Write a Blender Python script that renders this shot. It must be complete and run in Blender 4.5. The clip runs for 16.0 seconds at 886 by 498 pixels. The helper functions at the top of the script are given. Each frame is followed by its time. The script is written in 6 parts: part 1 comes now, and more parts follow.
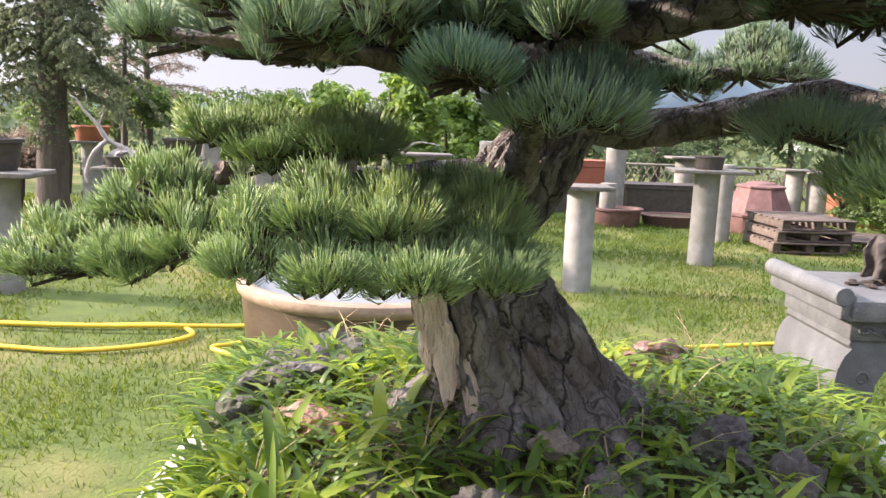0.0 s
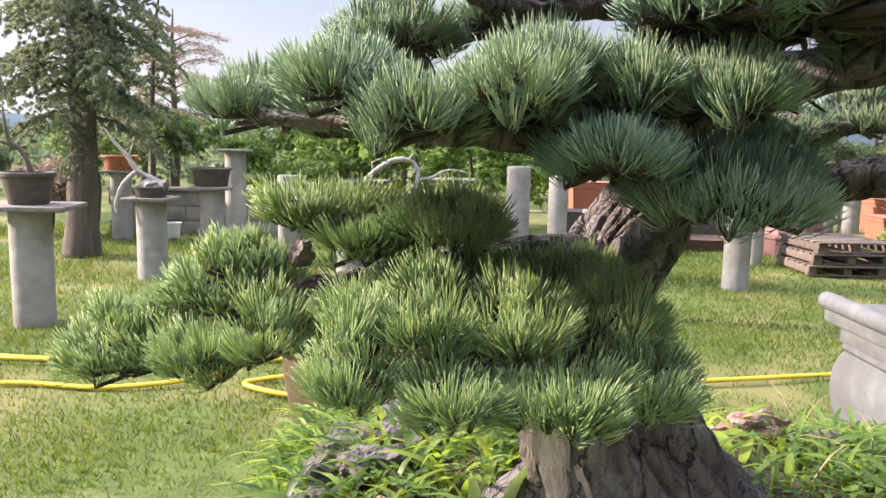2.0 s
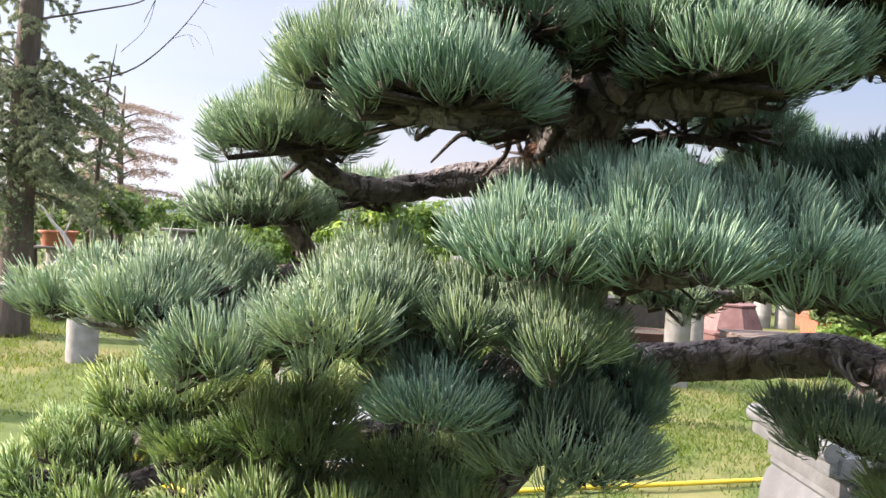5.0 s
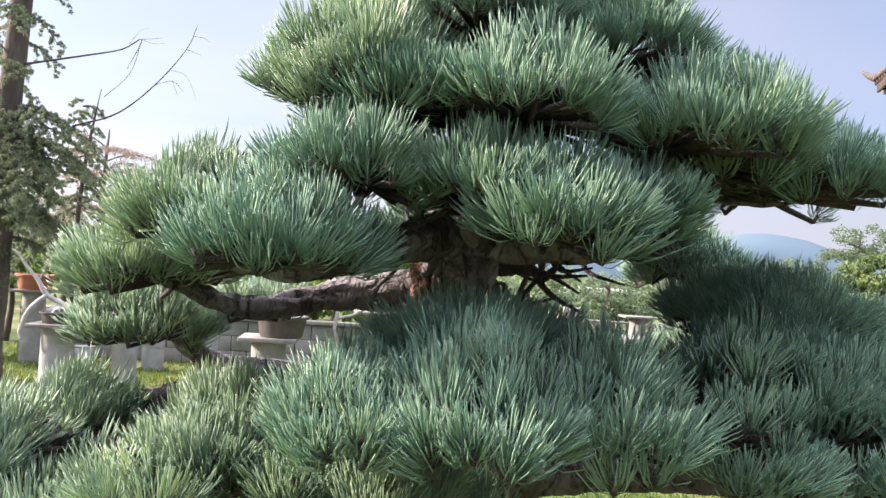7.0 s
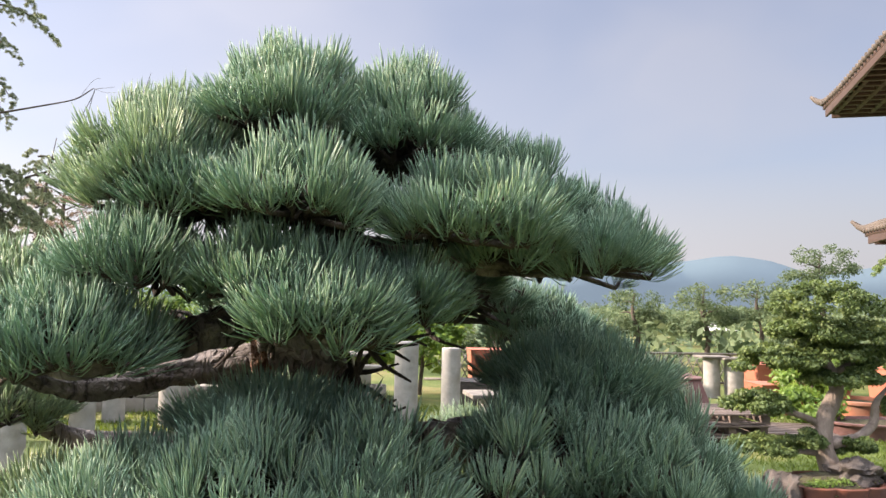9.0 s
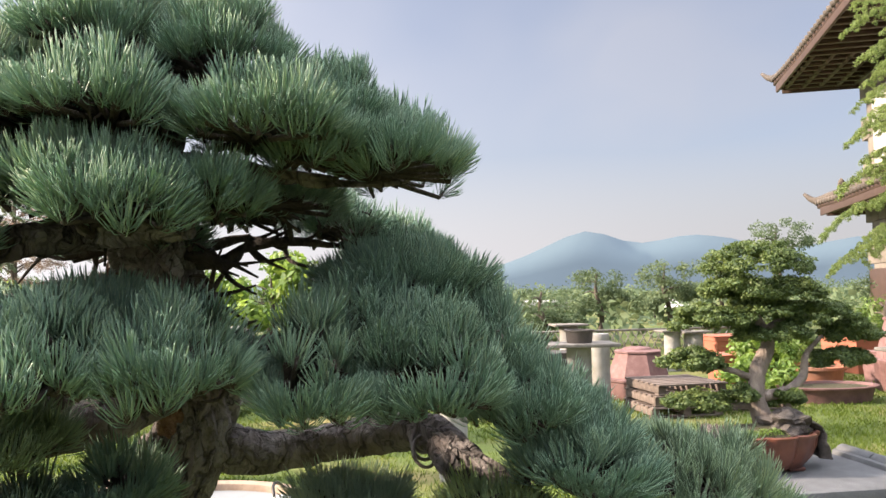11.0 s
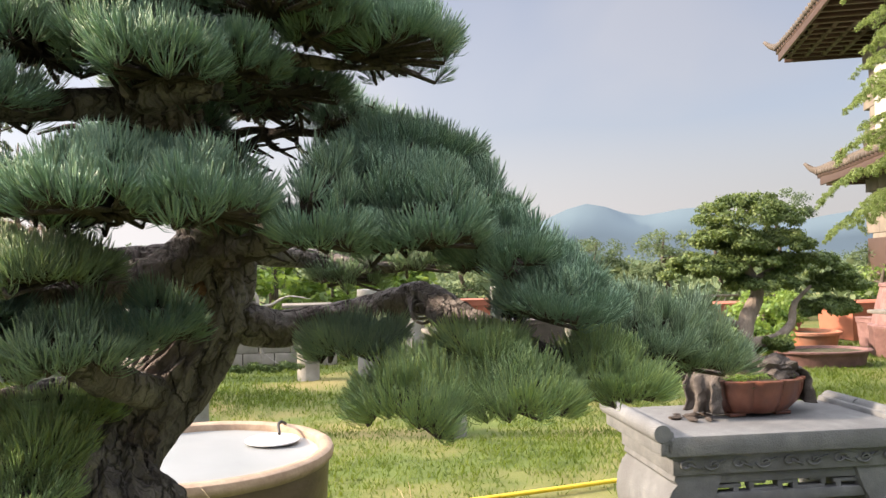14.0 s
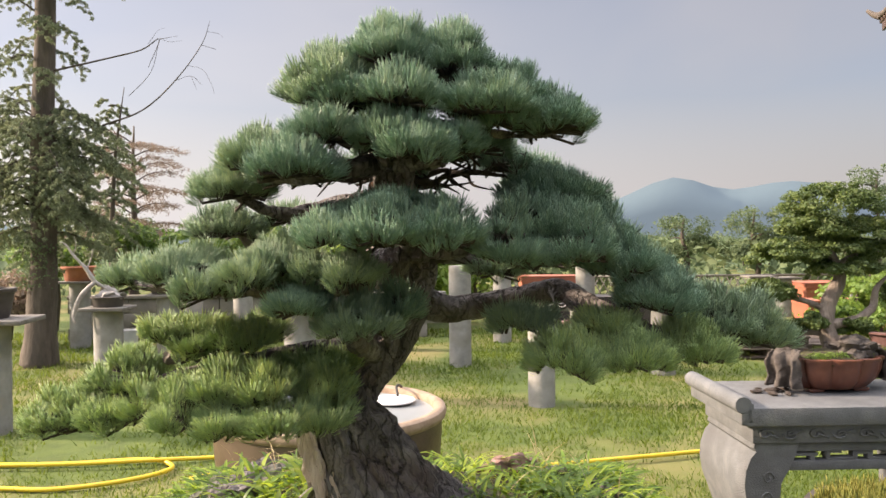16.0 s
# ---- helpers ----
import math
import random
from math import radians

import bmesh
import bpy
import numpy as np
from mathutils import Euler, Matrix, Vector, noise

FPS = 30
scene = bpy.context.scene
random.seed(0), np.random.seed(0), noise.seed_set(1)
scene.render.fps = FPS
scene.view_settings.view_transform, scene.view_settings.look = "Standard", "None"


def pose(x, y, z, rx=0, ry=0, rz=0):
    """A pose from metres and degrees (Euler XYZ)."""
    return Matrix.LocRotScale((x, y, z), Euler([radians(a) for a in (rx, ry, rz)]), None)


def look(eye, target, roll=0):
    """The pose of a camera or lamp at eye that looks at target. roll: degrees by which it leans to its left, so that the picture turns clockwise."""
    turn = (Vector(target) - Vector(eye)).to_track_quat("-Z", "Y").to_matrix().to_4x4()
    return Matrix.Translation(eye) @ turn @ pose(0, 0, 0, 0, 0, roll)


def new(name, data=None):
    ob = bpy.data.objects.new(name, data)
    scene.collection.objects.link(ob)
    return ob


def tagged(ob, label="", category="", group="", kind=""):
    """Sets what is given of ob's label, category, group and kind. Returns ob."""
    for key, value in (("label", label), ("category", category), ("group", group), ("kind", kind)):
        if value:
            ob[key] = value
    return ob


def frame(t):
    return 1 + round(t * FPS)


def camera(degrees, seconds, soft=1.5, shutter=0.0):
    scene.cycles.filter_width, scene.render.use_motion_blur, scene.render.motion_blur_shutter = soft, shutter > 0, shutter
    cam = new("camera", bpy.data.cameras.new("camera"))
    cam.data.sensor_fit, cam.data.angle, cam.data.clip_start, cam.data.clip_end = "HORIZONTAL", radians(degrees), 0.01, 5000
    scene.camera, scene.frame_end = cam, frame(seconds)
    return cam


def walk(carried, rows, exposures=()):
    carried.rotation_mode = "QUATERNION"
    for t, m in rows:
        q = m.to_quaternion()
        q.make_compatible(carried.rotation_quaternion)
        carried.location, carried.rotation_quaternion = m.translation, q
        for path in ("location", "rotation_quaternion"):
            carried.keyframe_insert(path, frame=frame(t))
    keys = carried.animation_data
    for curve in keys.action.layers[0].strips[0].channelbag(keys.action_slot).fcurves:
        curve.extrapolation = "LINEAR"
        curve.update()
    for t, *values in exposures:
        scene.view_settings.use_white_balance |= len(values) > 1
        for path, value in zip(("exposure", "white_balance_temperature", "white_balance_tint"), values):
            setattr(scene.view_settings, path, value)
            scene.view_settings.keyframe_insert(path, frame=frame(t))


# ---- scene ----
cam = camera(60.5, 16.0)
PATH = [
    (0, (0.52, 0.942, 1.269), (0.526, 2.913, 0.94), 2.1),
    (0.5, (0.485, 0.963, 1.269), (0.5, 2.936, 0.947), 1.7),
    (1, (0.45, 1.003, 1.278), (0.438, 2.977, 0.963), 1.4),
    (1.5, (0.434, 1.032, 1.296), (0.39, 3.008, 0.994), 1.0),
    (2, (0.447, 1.027, 1.312), (0.395, 3.006, 1.036), 1.3),
    (2.5, (0.45, 1.028, 1.327), (0.427, 3.013, 1.095), 2.1),
    (3, (0.454, 1.036, 1.336), (0.469, 3.028, 1.155), 2.9),
    (3.5, (0.469, 1.043, 1.35), (0.514, 3.037, 1.213), 3.1),
    (4, (0.482, 1.05, 1.363), (0.552, 3.045, 1.257), 2.9),
    (6.5, (0.579, 1.068, 1.453), (0.64, 3.067, 1.469), 3.9),
    (7, (0.597, 1.068, 1.465), (0.689, 3.065, 1.513), 3.6),
    (7.5, (0.622, 1.07, 1.472), (0.745, 3.065, 1.533), 3.1),
    (8, (0.649, 1.069, 1.483), (0.792, 3.062, 1.571), 2.7),
    (8.5, (0.678, 1.055, 1.501), (0.829, 3.046, 1.621), 2.3),
    (9, (0.709, 1.027, 1.501), (0.872, 3.016, 1.642), 1.3),
    (9.5, (0.738, 1.014, 1.484), (0.918, 3.001, 1.619), 0.1),
    (10, (0.771, 0.997, 1.464), (0.981, 2.982, 1.585), -0.9),
    (12.3, (0.835, 0.968, 1.372), (1.138, 2.942, 1.475), -1.3),
    (12.5, (0.832, 0.972, 1.357), (1.14, 2.946, 1.45), -1.7),
    (13, (0.832, 0.971, 1.337), (1.134, 2.946, 1.412), -1.4),
    (13.5, (0.826, 0.953, 1.328), (1.114, 2.931, 1.382), -1.2),
    (14, (0.811, 0.893, 1.341), (1.056, 2.877, 1.381), -0.9),
    (14.5, (0.785, 0.821, 1.356), (0.973, 2.812, 1.382), -0.9),
    (15, (0.764, 0.726, 1.365), (0.886, 2.722, 1.37), -0.9),
    (15.5, (0.724, 0.623, 1.378), (0.789, 2.622, 1.369), -0.7),
    (16, (0.694, 0.552, 1.384), (0.725, 2.551, 1.358), -0.5),
]
walk(cam, [(t, look(eye, target, roll)) for t, eye, target, roll in PATH], [(0.0, 0.26, 5900, 23), (4.0, 0.36, 5900, 22), (7.0, 0.49, 5700, 23), (9.0, 0.29, 6150, 21), (10.0, 0.28, 6200, 20), (13.0, 0.38, 6300, 18), (16.0, 0.04, 6550, 20)])

# ---- light ----
SUN_AZ, SUN_EL = radians(-83), radians(25)
world = bpy.data.worlds.new("sky")
scene.world = world
world.use_nodes = True
wn, wl = world.node_tree.nodes, world.node_tree.links
sky = wn.new("ShaderNodeTexSky")
sky.sky_type, sky.sun_disc = "NISHITA", False
sky.sun_elevation, sky.sun_rotation = SUN_EL, SUN_AZ
sky.air_density, sky.dust_density, sky.ozone_density = 1.0, 2.4, 1.2
# thin high cloud and haze, thickest toward the horizon
wco = wn.new("ShaderNodeTexCoord")
wmap = wn.new("ShaderNodeMapping")
wmap.inputs["Scale"].default_value = (1.0, 1.0, 2.2)
wl.new(wco.outputs["Generated"], wmap.inputs["Vector"])
cloud = wn.new("ShaderNodeTexNoise")
cloud.inputs["Scale"].default_value, cloud.inputs["Detail"].default_value = 1.7, 3.5
cloud.inputs["Roughness"].default_value, cloud.inputs["Distortion"].default_value = 0.5, 0.3
wl.new(wmap.outputs["Vector"], cloud.inputs["Vector"])
cramp = wn.new("ShaderNodeMapRange")
cramp.inputs["From Min"].default_value, cramp.inputs["From Max"].default_value = 0.40, 0.68
cramp.inputs["To Min"].default_value, cramp.inputs["To Max"].default_value = 0.24, 0.60
wl.new(cloud.outputs["Fac"], cramp.inputs["Value"])
wmix = wn.new("ShaderNodeMix")
wmix.data_type = "RGBA"
wl.new(sky.outputs["Color"], wmix.inputs[6])
wsep = wn.new("ShaderNodeSeparateXYZ")
wl.new(wco.outputs["Generated"], wsep.inputs[0])
hazy = wn.new("ShaderNodeMapRange")
hazy.interpolation_type = "SMOOTHSTEP"
hazy.inputs["From Min"].default_value, hazy.inputs["From Max"].default_value = 0.0, 0.34
hazy.inputs["To Min"].default_value, hazy.inputs["To Max"].default_value = 0.95, 0.0
wl.new(wsep.outputs["Z"], hazy.inputs["Value"])
most = wn.new("ShaderNodeMath")
most.operation = "MAXIMUM"
wl.new(hazy.outputs["Result"], most.inputs[0])
wl.new(cramp.outputs["Result"], most.inputs[1])
wl.new(most.outputs[0], wmix.inputs[0])
# high sky above the view brightened up to 12.5 times, added to fill shade
zen_fill = wn.new("ShaderNodeMapRange")
zen_fill.interpolation_type = "SMOOTHSTEP"
zen_fill.inputs["From Min"].default_value, zen_fill.inputs["From Max"].default_value = 0.36, 1.0
zen_fill.inputs["To Min"].default_value, zen_fill.inputs["To Max"].default_value = 1.0, 12.5
wl.new(wsep.outputs["Z"], zen_fill.inputs["Value"])
wsc = wn.new("ShaderNodeVectorMath")
wsc.operation = "SCALE"
wsc.inputs[0].default_value = (5.40, 5.36, 5.10)
# the haze is brighter on the sun's side of the sky
toward = wn.new("ShaderNodeVectorMath")
toward.operation = "DOT_PRODUCT"
toward.inputs[1].default_value = (math.sin(SUN_AZ), math.cos(SUN_AZ), 0.0)
wl.new(wco.outputs["Generated"], toward.inputs[0])
side = wn.new("ShaderNodeMapRange")
side.inputs["From Min"].default_value, side.inputs["From Max"].default_value = -0.6, 0.8
side.inputs["To Min"].default_value, side.inputs["To Max"].default_value = 0.58, 1.14
wl.new(toward.outputs["Value"], side.inputs["Value"])
both = wn.new("ShaderNodeMath")
both.operation = "MULTIPLY"
wl.new(zen_fill.outputs["Result"], both.inputs[0])
wl.new(side.outputs["Result"], both.inputs[1])
wl.new(both.outputs[0], wsc.inputs["Scale"])
wl.new(wsc.outputs[0], wmix.inputs[7])
wbg = wn["Background"]
wbg.inputs["Strength"].default_value = 0.152
wl.new(wmix.outputs[2], wbg.inputs["Color"])

sun = new("sun", bpy.data.lights.new("sun", "SUN"))
sun.data.energy, sun.data.angle, sun.data.color = 11.5, radians(3.5), (1.0, 0.83, 0.60)
sun.matrix_world = look((0, 0, 30), (-math.sin(SUN_AZ) * math.cos(SUN_EL), -math.cos(SUN_AZ) * math.cos(SUN_EL), 30 - math.sin(SUN_EL)))


# ---- materials ----
def ramp(nodes, stops):
    r = nodes.new("ShaderNodeValToRGB")
    e = r.color_ramp.elements
    while len(e) < len(stops):
        e.new(0.5)
    for k, (p, c) in enumerate(stops):
        e[k].position, e[k].color = p, (*c, 1)
    return r


def mat(name, stops, scale=20.0, rough=0.8, bump=0.3, fine=None, stain=None, stain_scale=2.0, metallic=0.0, island=0.0, objrand=0.0,
        glow_through=0.0, stretch=(1, 1, 1), coat=0.0, spec=0.5):
    """A surface with colour noise at two scales, relief and, for leaves, light that comes through."""
    m = bpy.data.materials.new(name)
    m.use_nodes = True
    n, l = m.node_tree.nodes, m.node_tree.links
    b = n["Principled BSDF"]
    geo = n.new("ShaderNodeNewGeometry")
    mp = n.new("ShaderNodeMapping")
    mp.inputs["Scale"].default_value = stretch
    l.new(geo.outputs["Position"], mp.inputs["Vector"])
    t1 = n.new("ShaderNodeTexNoise")
    t1.inputs["Scale"].default_value, t1.inputs["Detail"].default_value, t1.inputs["Roughness"].default_value = scale, 8, 0.6
    l.new(mp.outputs["Vector"], t1.inputs["Vector"])
    r = ramp(n, stops)
    fac = t1.outputs["Fac"]
    if island or objrand:
        src = geo.outputs["Random Per Island"] if island else n.new("ShaderNodeObjectInfo").outputs["Random"]
        mx = n.new("ShaderNodeMath")
        mx.operation = "MULTIPLY_ADD"
        mx.inputs[1].default_value, amount = (island or objrand), (island or objrand)
        l.new(src, mx.inputs[0])
        sh = n.new("ShaderNodeMath")
        sh.operation = "SUBTRACT"
        sh.inputs[1].default_value = amount / 2
        l.new(fac, sh.inputs[0])
        l.new(sh.outputs[0], mx.inputs[2])
        fac = mx.outputs[0]
    l.new(fac, r.inputs["Fac"])
    col = r.outputs["Color"]
    if stain:
        t2 = n.new("ShaderNodeTexNoise")
        t2.inputs["Scale"].default_value, t2.inputs["Detail"].default_value = stain_scale, 5
        l.new(geo.outputs["Position"], t2.inputs["Vector"])
        mr = n.new("ShaderNodeMapRange")
        mr.inputs["From Min"].default_value, mr.inputs["From Max"].default_value = 0.48, 0.68
        l.new(t2.outputs["Fac"], mr.inputs["Value"])
        mix = n.new("ShaderNodeMix")
        mix.data_type = "RGBA"
        l.new(mr.outputs["Result"], mix.inputs[0])
        l.new(col, mix.inputs[6])
        mix.inputs[7].default_value = (*stain, 1)
        col = mix.outputs[2]
    l.new(col, b.inputs["Base Color"])
    b.inputs["Roughness"].default_value, b.inputs["Metallic"].default_value = rough, metallic
    b.inputs["Coat Weight"].default_value = coat
    b.inputs["Specular IOR Level"].default_value = spec
    if bump:
        t3 = n.new("ShaderNodeTexNoise")
        t3.inputs["Scale"].default_value, t3.inputs["Detail"].default_value = fine or scale * 4, 6
        l.new(mp.outputs["Vector"], t3.inputs["Vector"])
        bp = n.new("ShaderNodeBump")
        bp.inputs["Strength"].default_value, bp.inputs["Distance"].default_value = bump, 0.01
        l.new(t3.outputs["Fac"], bp.inputs["Height"])
        l.new(bp.outputs["Normal"], b.inputs["Normal"])
    if glow_through:
        tr = n.new("ShaderNodeBsdfTranslucent")
        hs = n.new("ShaderNodeHueSaturation")
        hs.inputs["Hue"].default_value, hs.inputs["Saturation"].default_value, hs.inputs["Value"].default_value = 0.48, 1.05, 1.6
        l.new(col, hs.inputs["Color"])
        l.new(hs.outputs["Color"], tr.inputs["Color"])
        ms = n.new("ShaderNodeMixShader")
        ms.inputs["Fac"].default_value = glow_through
        l.new(b.outputs[0], ms.inputs[1])
        l.new(tr.outputs[0], ms.inputs[2])
        l.new(ms.outputs[0], n["Material Output"].inputs["Surface"])
    return m


NEEDLE = mat("pine_needle", [(0.0, (0.132, 0.225, 0.170)), (0.45, (0.194, 0.302, 0.220)), (0.75, (0.258, 0.365, 0.240)), (1.0, (0.350, 0.432, 0.230))],
             scale=16, rough=0.42, bump=0, island=0.5, glow_through=0.32, spec=0.42)
# a step between the bluish needles and the yellower sun-tinted ones
MIDDLE = mat("green_pine_needle", [(0.0, (0.165, 0.245, 0.175)), (0.45, (0.240, 0.330, 0.225)), (0.75, (0.310, 0.400, 0.240)), (1.0, (0.410, 0.475, 0.230))],
             scale=16, rough=0.42, bump=0, island=0.5, glow_through=0.38, spec=0.42)
# yellower, paler copy of the needles; sunlight on the lower pads painted in
SUN_TINTED = mat("sun_tinted_pine_needle", [(0.0, (0.185, 0.275, 0.155)), (0.45, (0.275, 0.378, 0.185)), (0.75, (0.370, 0.462, 0.195)), (1.0, (0.500, 0.558, 0.190))],
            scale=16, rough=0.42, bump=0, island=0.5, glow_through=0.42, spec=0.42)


def bark_mat(name, plate, inner, scale):
    """Flaking bark: grey weathered plates, dark inner bark in the cracks between them, fine layered relief."""
    m = mat(name, plate, scale=34, rough=0.88, bump=0, stain=(0.125, 0.095, 0.082), stain_scale=11, stretch=(1, 1, 0.3))
    n, l = m.node_tree.nodes, m.node_tree.links
    b = n["Principled BSDF"]
    geo = n.new("ShaderNodeNewGeometry")
    wob = n.new("ShaderNodeTexNoise")
    wob.inputs["Scale"].default_value, wob.inputs["Detail"].default_value = 28, 4
    l.new(geo.outputs["Position"], wob.inputs["Vector"])
    add = n.new("ShaderNodeVectorMath")
    add.operation = "MULTIPLY_ADD"
    add.inputs[1].default_value = (0.05, 0.05, 0.05)
    l.new(wob.outputs["Color"], add.inputs[0])
    l.new(geo.outputs["Position"], add.inputs[2])
    mp = n.new("ShaderNodeMapping")
    mp.inputs["Scale"].default_value = (1, 1, 0.15)
    l.new(add.outputs[0], mp.inputs["Vector"])
    vo = n.new("ShaderNodeTexVoronoi")
    vo.feature = "DISTANCE_TO_EDGE"
    vo.inputs["Scale"].default_value = scale
    l.new(mp.outputs["Vector"], vo.inputs["Vector"])
    vc = n.new("ShaderNodeTexVoronoi")
    vc.inputs["Scale"].default_value = scale
    l.new(mp.outputs["Vector"], vc.inputs["Vector"])
    mr = n.new("ShaderNodeMapRange")
    mr.inputs["From Min"].default_value, mr.inputs["From Max"].default_value = -0.035, 0.05
    l.new(vo.outputs["Distance"], mr.inputs["Value"])
    mix = n.new("ShaderNodeMix")
    mix.data_type = "RGBA"
    l.new(mr.outputs["Result"], mix.inputs[0])
    mix.inputs[6].default_value = (*inner, 1)
    l.new(b.inputs["Base Color"].links[0].from_socket, mix.inputs[7])
    vf = n.new("ShaderNodeTexVoronoi")
    vf.feature = "DISTANCE_TO_EDGE"
    vf.inputs["Scale"].default_value = scale * 1.9
    l.new(mp.outputs["Vector"], vf.inputs["Vector"])
    mf = n.new("ShaderNodeMapRange")
    mf.inputs["From Min"].default_value, mf.inputs["From Max"].default_value = 0.0, 0.07
    mf.inputs["To Min"].default_value, mf.inputs["To Max"].default_value = 0.55, 1.0
    l.new(vf.outputs["Distance"], mf.inputs["Value"])
    mm = n.new("ShaderNodeVectorMath")
    mm.operation = "SCALE"
    l.new(mix.outputs[2], mm.inputs[0])
    l.new(mf.outputs["Result"], mm.inputs["Scale"])
    hs = n.new("ShaderNodeHueSaturation")
    l.new(mm.outputs[0], hs.inputs["Color"])
    sep = n.new("ShaderNodeMapRange")
    sep.inputs["To Min"].default_value, sep.inputs["To Max"].default_value = 0.8, 1.25
    l.new(vc.outputs["Color"], sep.inputs["Value"])
    l.new(sep.outputs["Result"], hs.inputs["Value"])
    l.new(hs.outputs["Color"], b.inputs["Base Color"])
    fine = n.new("ShaderNodeTexNoise")
    fine.inputs["Scale"].default_value, fine.inputs["Detail"].default_value = 150, 8
    l.new(mp.outputs["Vector"], fine.inputs["Vector"])
    hsum = n.new("ShaderNodeMath")
    hsum.operation = "MULTIPLY_ADD"
    hsum.inputs[1].default_value = 0.95
    l.new(fine.outputs["Fac"], hsum.inputs[0])
    l.new(mr.outputs["Result"], hsum.inputs[2])
    bp = n.new("ShaderNodeBump")
    bp.inputs["Strength"].default_value, bp.inputs["Distance"].default_value = 1.0, 0.010
    l.new(hsum.outputs[0], bp.inputs["Height"])
    l.new(bp.outputs["Normal"], b.inputs["Normal"])
    return m


BARK = bark_mat("pine_bark", [(0.25, (0.075, 0.065, 0.061)), (0.5, (0.165, 0.147, 0.139)), (0.72, (0.285, 0.260, 0.250)), (0.9, (0.45, 0.42, 0.41))], (0.018, 0.013, 0.011), 30)
TWIG = mat("pine_twig", [(0.3, (0.022, 0.017, 0.014)), (0.6, (0.06, 0.046, 0.037)), (0.85, (0.13, 0.10, 0.08))], scale=90, rough=0.9, bump=0.6)
WOODROT = mat("rotten_wood", [(0.2, (0.07, 0.035, 0.022)), (0.6, (0.22, 0.12, 0.075)), (0.9, (0.34, 0.21, 0.14))], scale=90, rough=0.95, bump=1.0)
TORN = mat("torn_inner_bark", [(0.25, (0.38, 0.27, 0.22)), (0.5, (0.62, 0.50, 0.43)), (0.8, (0.78, 0.68, 0.61))], scale=60, rough=0.9, bump=1.0, stretch=(1, 1, 0.25))
CUT = mat("old_cut_wood", [(0.3, (0.12, 0.095, 0.08)), (0.8, (0.30, 0.25, 0.21))], scale=70, rough=0.85, bump=0.5)
SOIL = mat("mossy_soil", [(0.3, (0.03, 0.022, 0.015)), (0.55, (0.06, 0.055, 0.025)), (0.8, (0.09, 0.11, 0.03))], scale=40, rough=0.95, bump=1.0)
BLADE = mat("weed_blade", [(0.1, (0.055, 0.112, 0.016)), (0.5, (0.130, 0.228, 0.028)), (0.9, (0.300, 0.395, 0.048))], scale=9, rough=0.45, bump=0, island=0.85, glow_through=0.5)
DRYMOSS = mat("yellow_green_groundcover", [(0.1, (0.10, 0.13, 0.02)), (0.5, (0.22, 0.23, 0.04)), (0.9, (0.38, 0.34, 0.08))], scale=20, rough=0.6, bump=0, island=0.6, glow_through=0.35)
DRYBLADE = mat("dry_stem", [(0.2, (0.25, 0.18, 0.09)), (0.8, (0.42, 0.33, 0.18))], scale=30, rough=0.8, bump=0, island=0.5)
CLOVER = mat("clover_leaf", [(0.1, (0.051, 0.111, 0.017)), (0.9, (0.136, 0.238, 0.043))], scale=12, rough=0.5, bump=0, island=0.6, glow_through=0.35)
ROCK = mat("weathered_rock", [(0.2, (0.043, 0.037, 0.038)), (0.5, (0.118, 0.105, 0.107)), (0.8, (0.223, 0.208, 0.208))], scale=28, rough=0.9, bump=1.0, fine=90,
           stain=(0.062, 0.074, 0.031), stain_scale=14)
PINKROCK = mat("pinkish_rock", [(0.2, (0.14, 0.075, 0.06)), (0.6, (0.34, 0.21, 0.18)), (0.9, (0.48, 0.36, 0.32))], scale=30, rough=0.9, bump=0.8, fine=90)
MARBLE = mat("pale_stone", [(0.25, (0.34, 0.335, 0.33)), (0.6, (0.46, 0.455, 0.45)), (0.9, (0.56, 0.55, 0.54))], scale=12, rough=0.55, bump=0.15, fine=120)
LAWN = mat("lawn_soil", [(0.25, (0.043, 0.067, 0.009)), (0.5, (0.068, 0.102, 0.013)), (0.75, (0.096, 0.126, 0.021))], scale=5, rough=0.95, bump=0.9, fine=60,
           stain=(0.190, 0.163, 0.059), stain_scale=0.8)
GRASS = mat("lawn_grass", [(0.1, (0.044, 0.081, 0.009)), (0.5, (0.080, 0.129, 0.015)), (0.8, (0.117, 0.165, 0.023)), (1.0, (0.213, 0.196, 0.061))], scale=1.6, rough=0.6, bump=0,
            island=0.45, glow_through=0.42)
CONCRETE = mat("grey_concrete", [(0.25, (0.19, 0.187, 0.18)), (0.55, (0.28, 0.275, 0.262)), (0.85, (0.36, 0.352, 0.335))], scale=9, rough=0.85, bump=0.35, fine=60,
               stain=(0.19, 0.18, 0.15), stain_scale=2.4, objrand=0.25)
SLAB = mat("weathered_slab", [(0.25, (0.10, 0.092, 0.082)), (0.6, (0.19, 0.175, 0.155)), (0.9, (0.28, 0.265, 0.235))], scale=12, rough=0.9, bump=0.5, objrand=0.2)
STONE = mat("grey_table_stone", [(0.2, (0.077, 0.082, 0.086)), (0.5, (0.116, 0.122, 0.127)), (0.85, (0.176, 0.179, 0.181))], scale=14, rough=0.8, bump=0.45, fine=160,
            stain=(0.090, 0.092, 0.095), stain_scale=4)
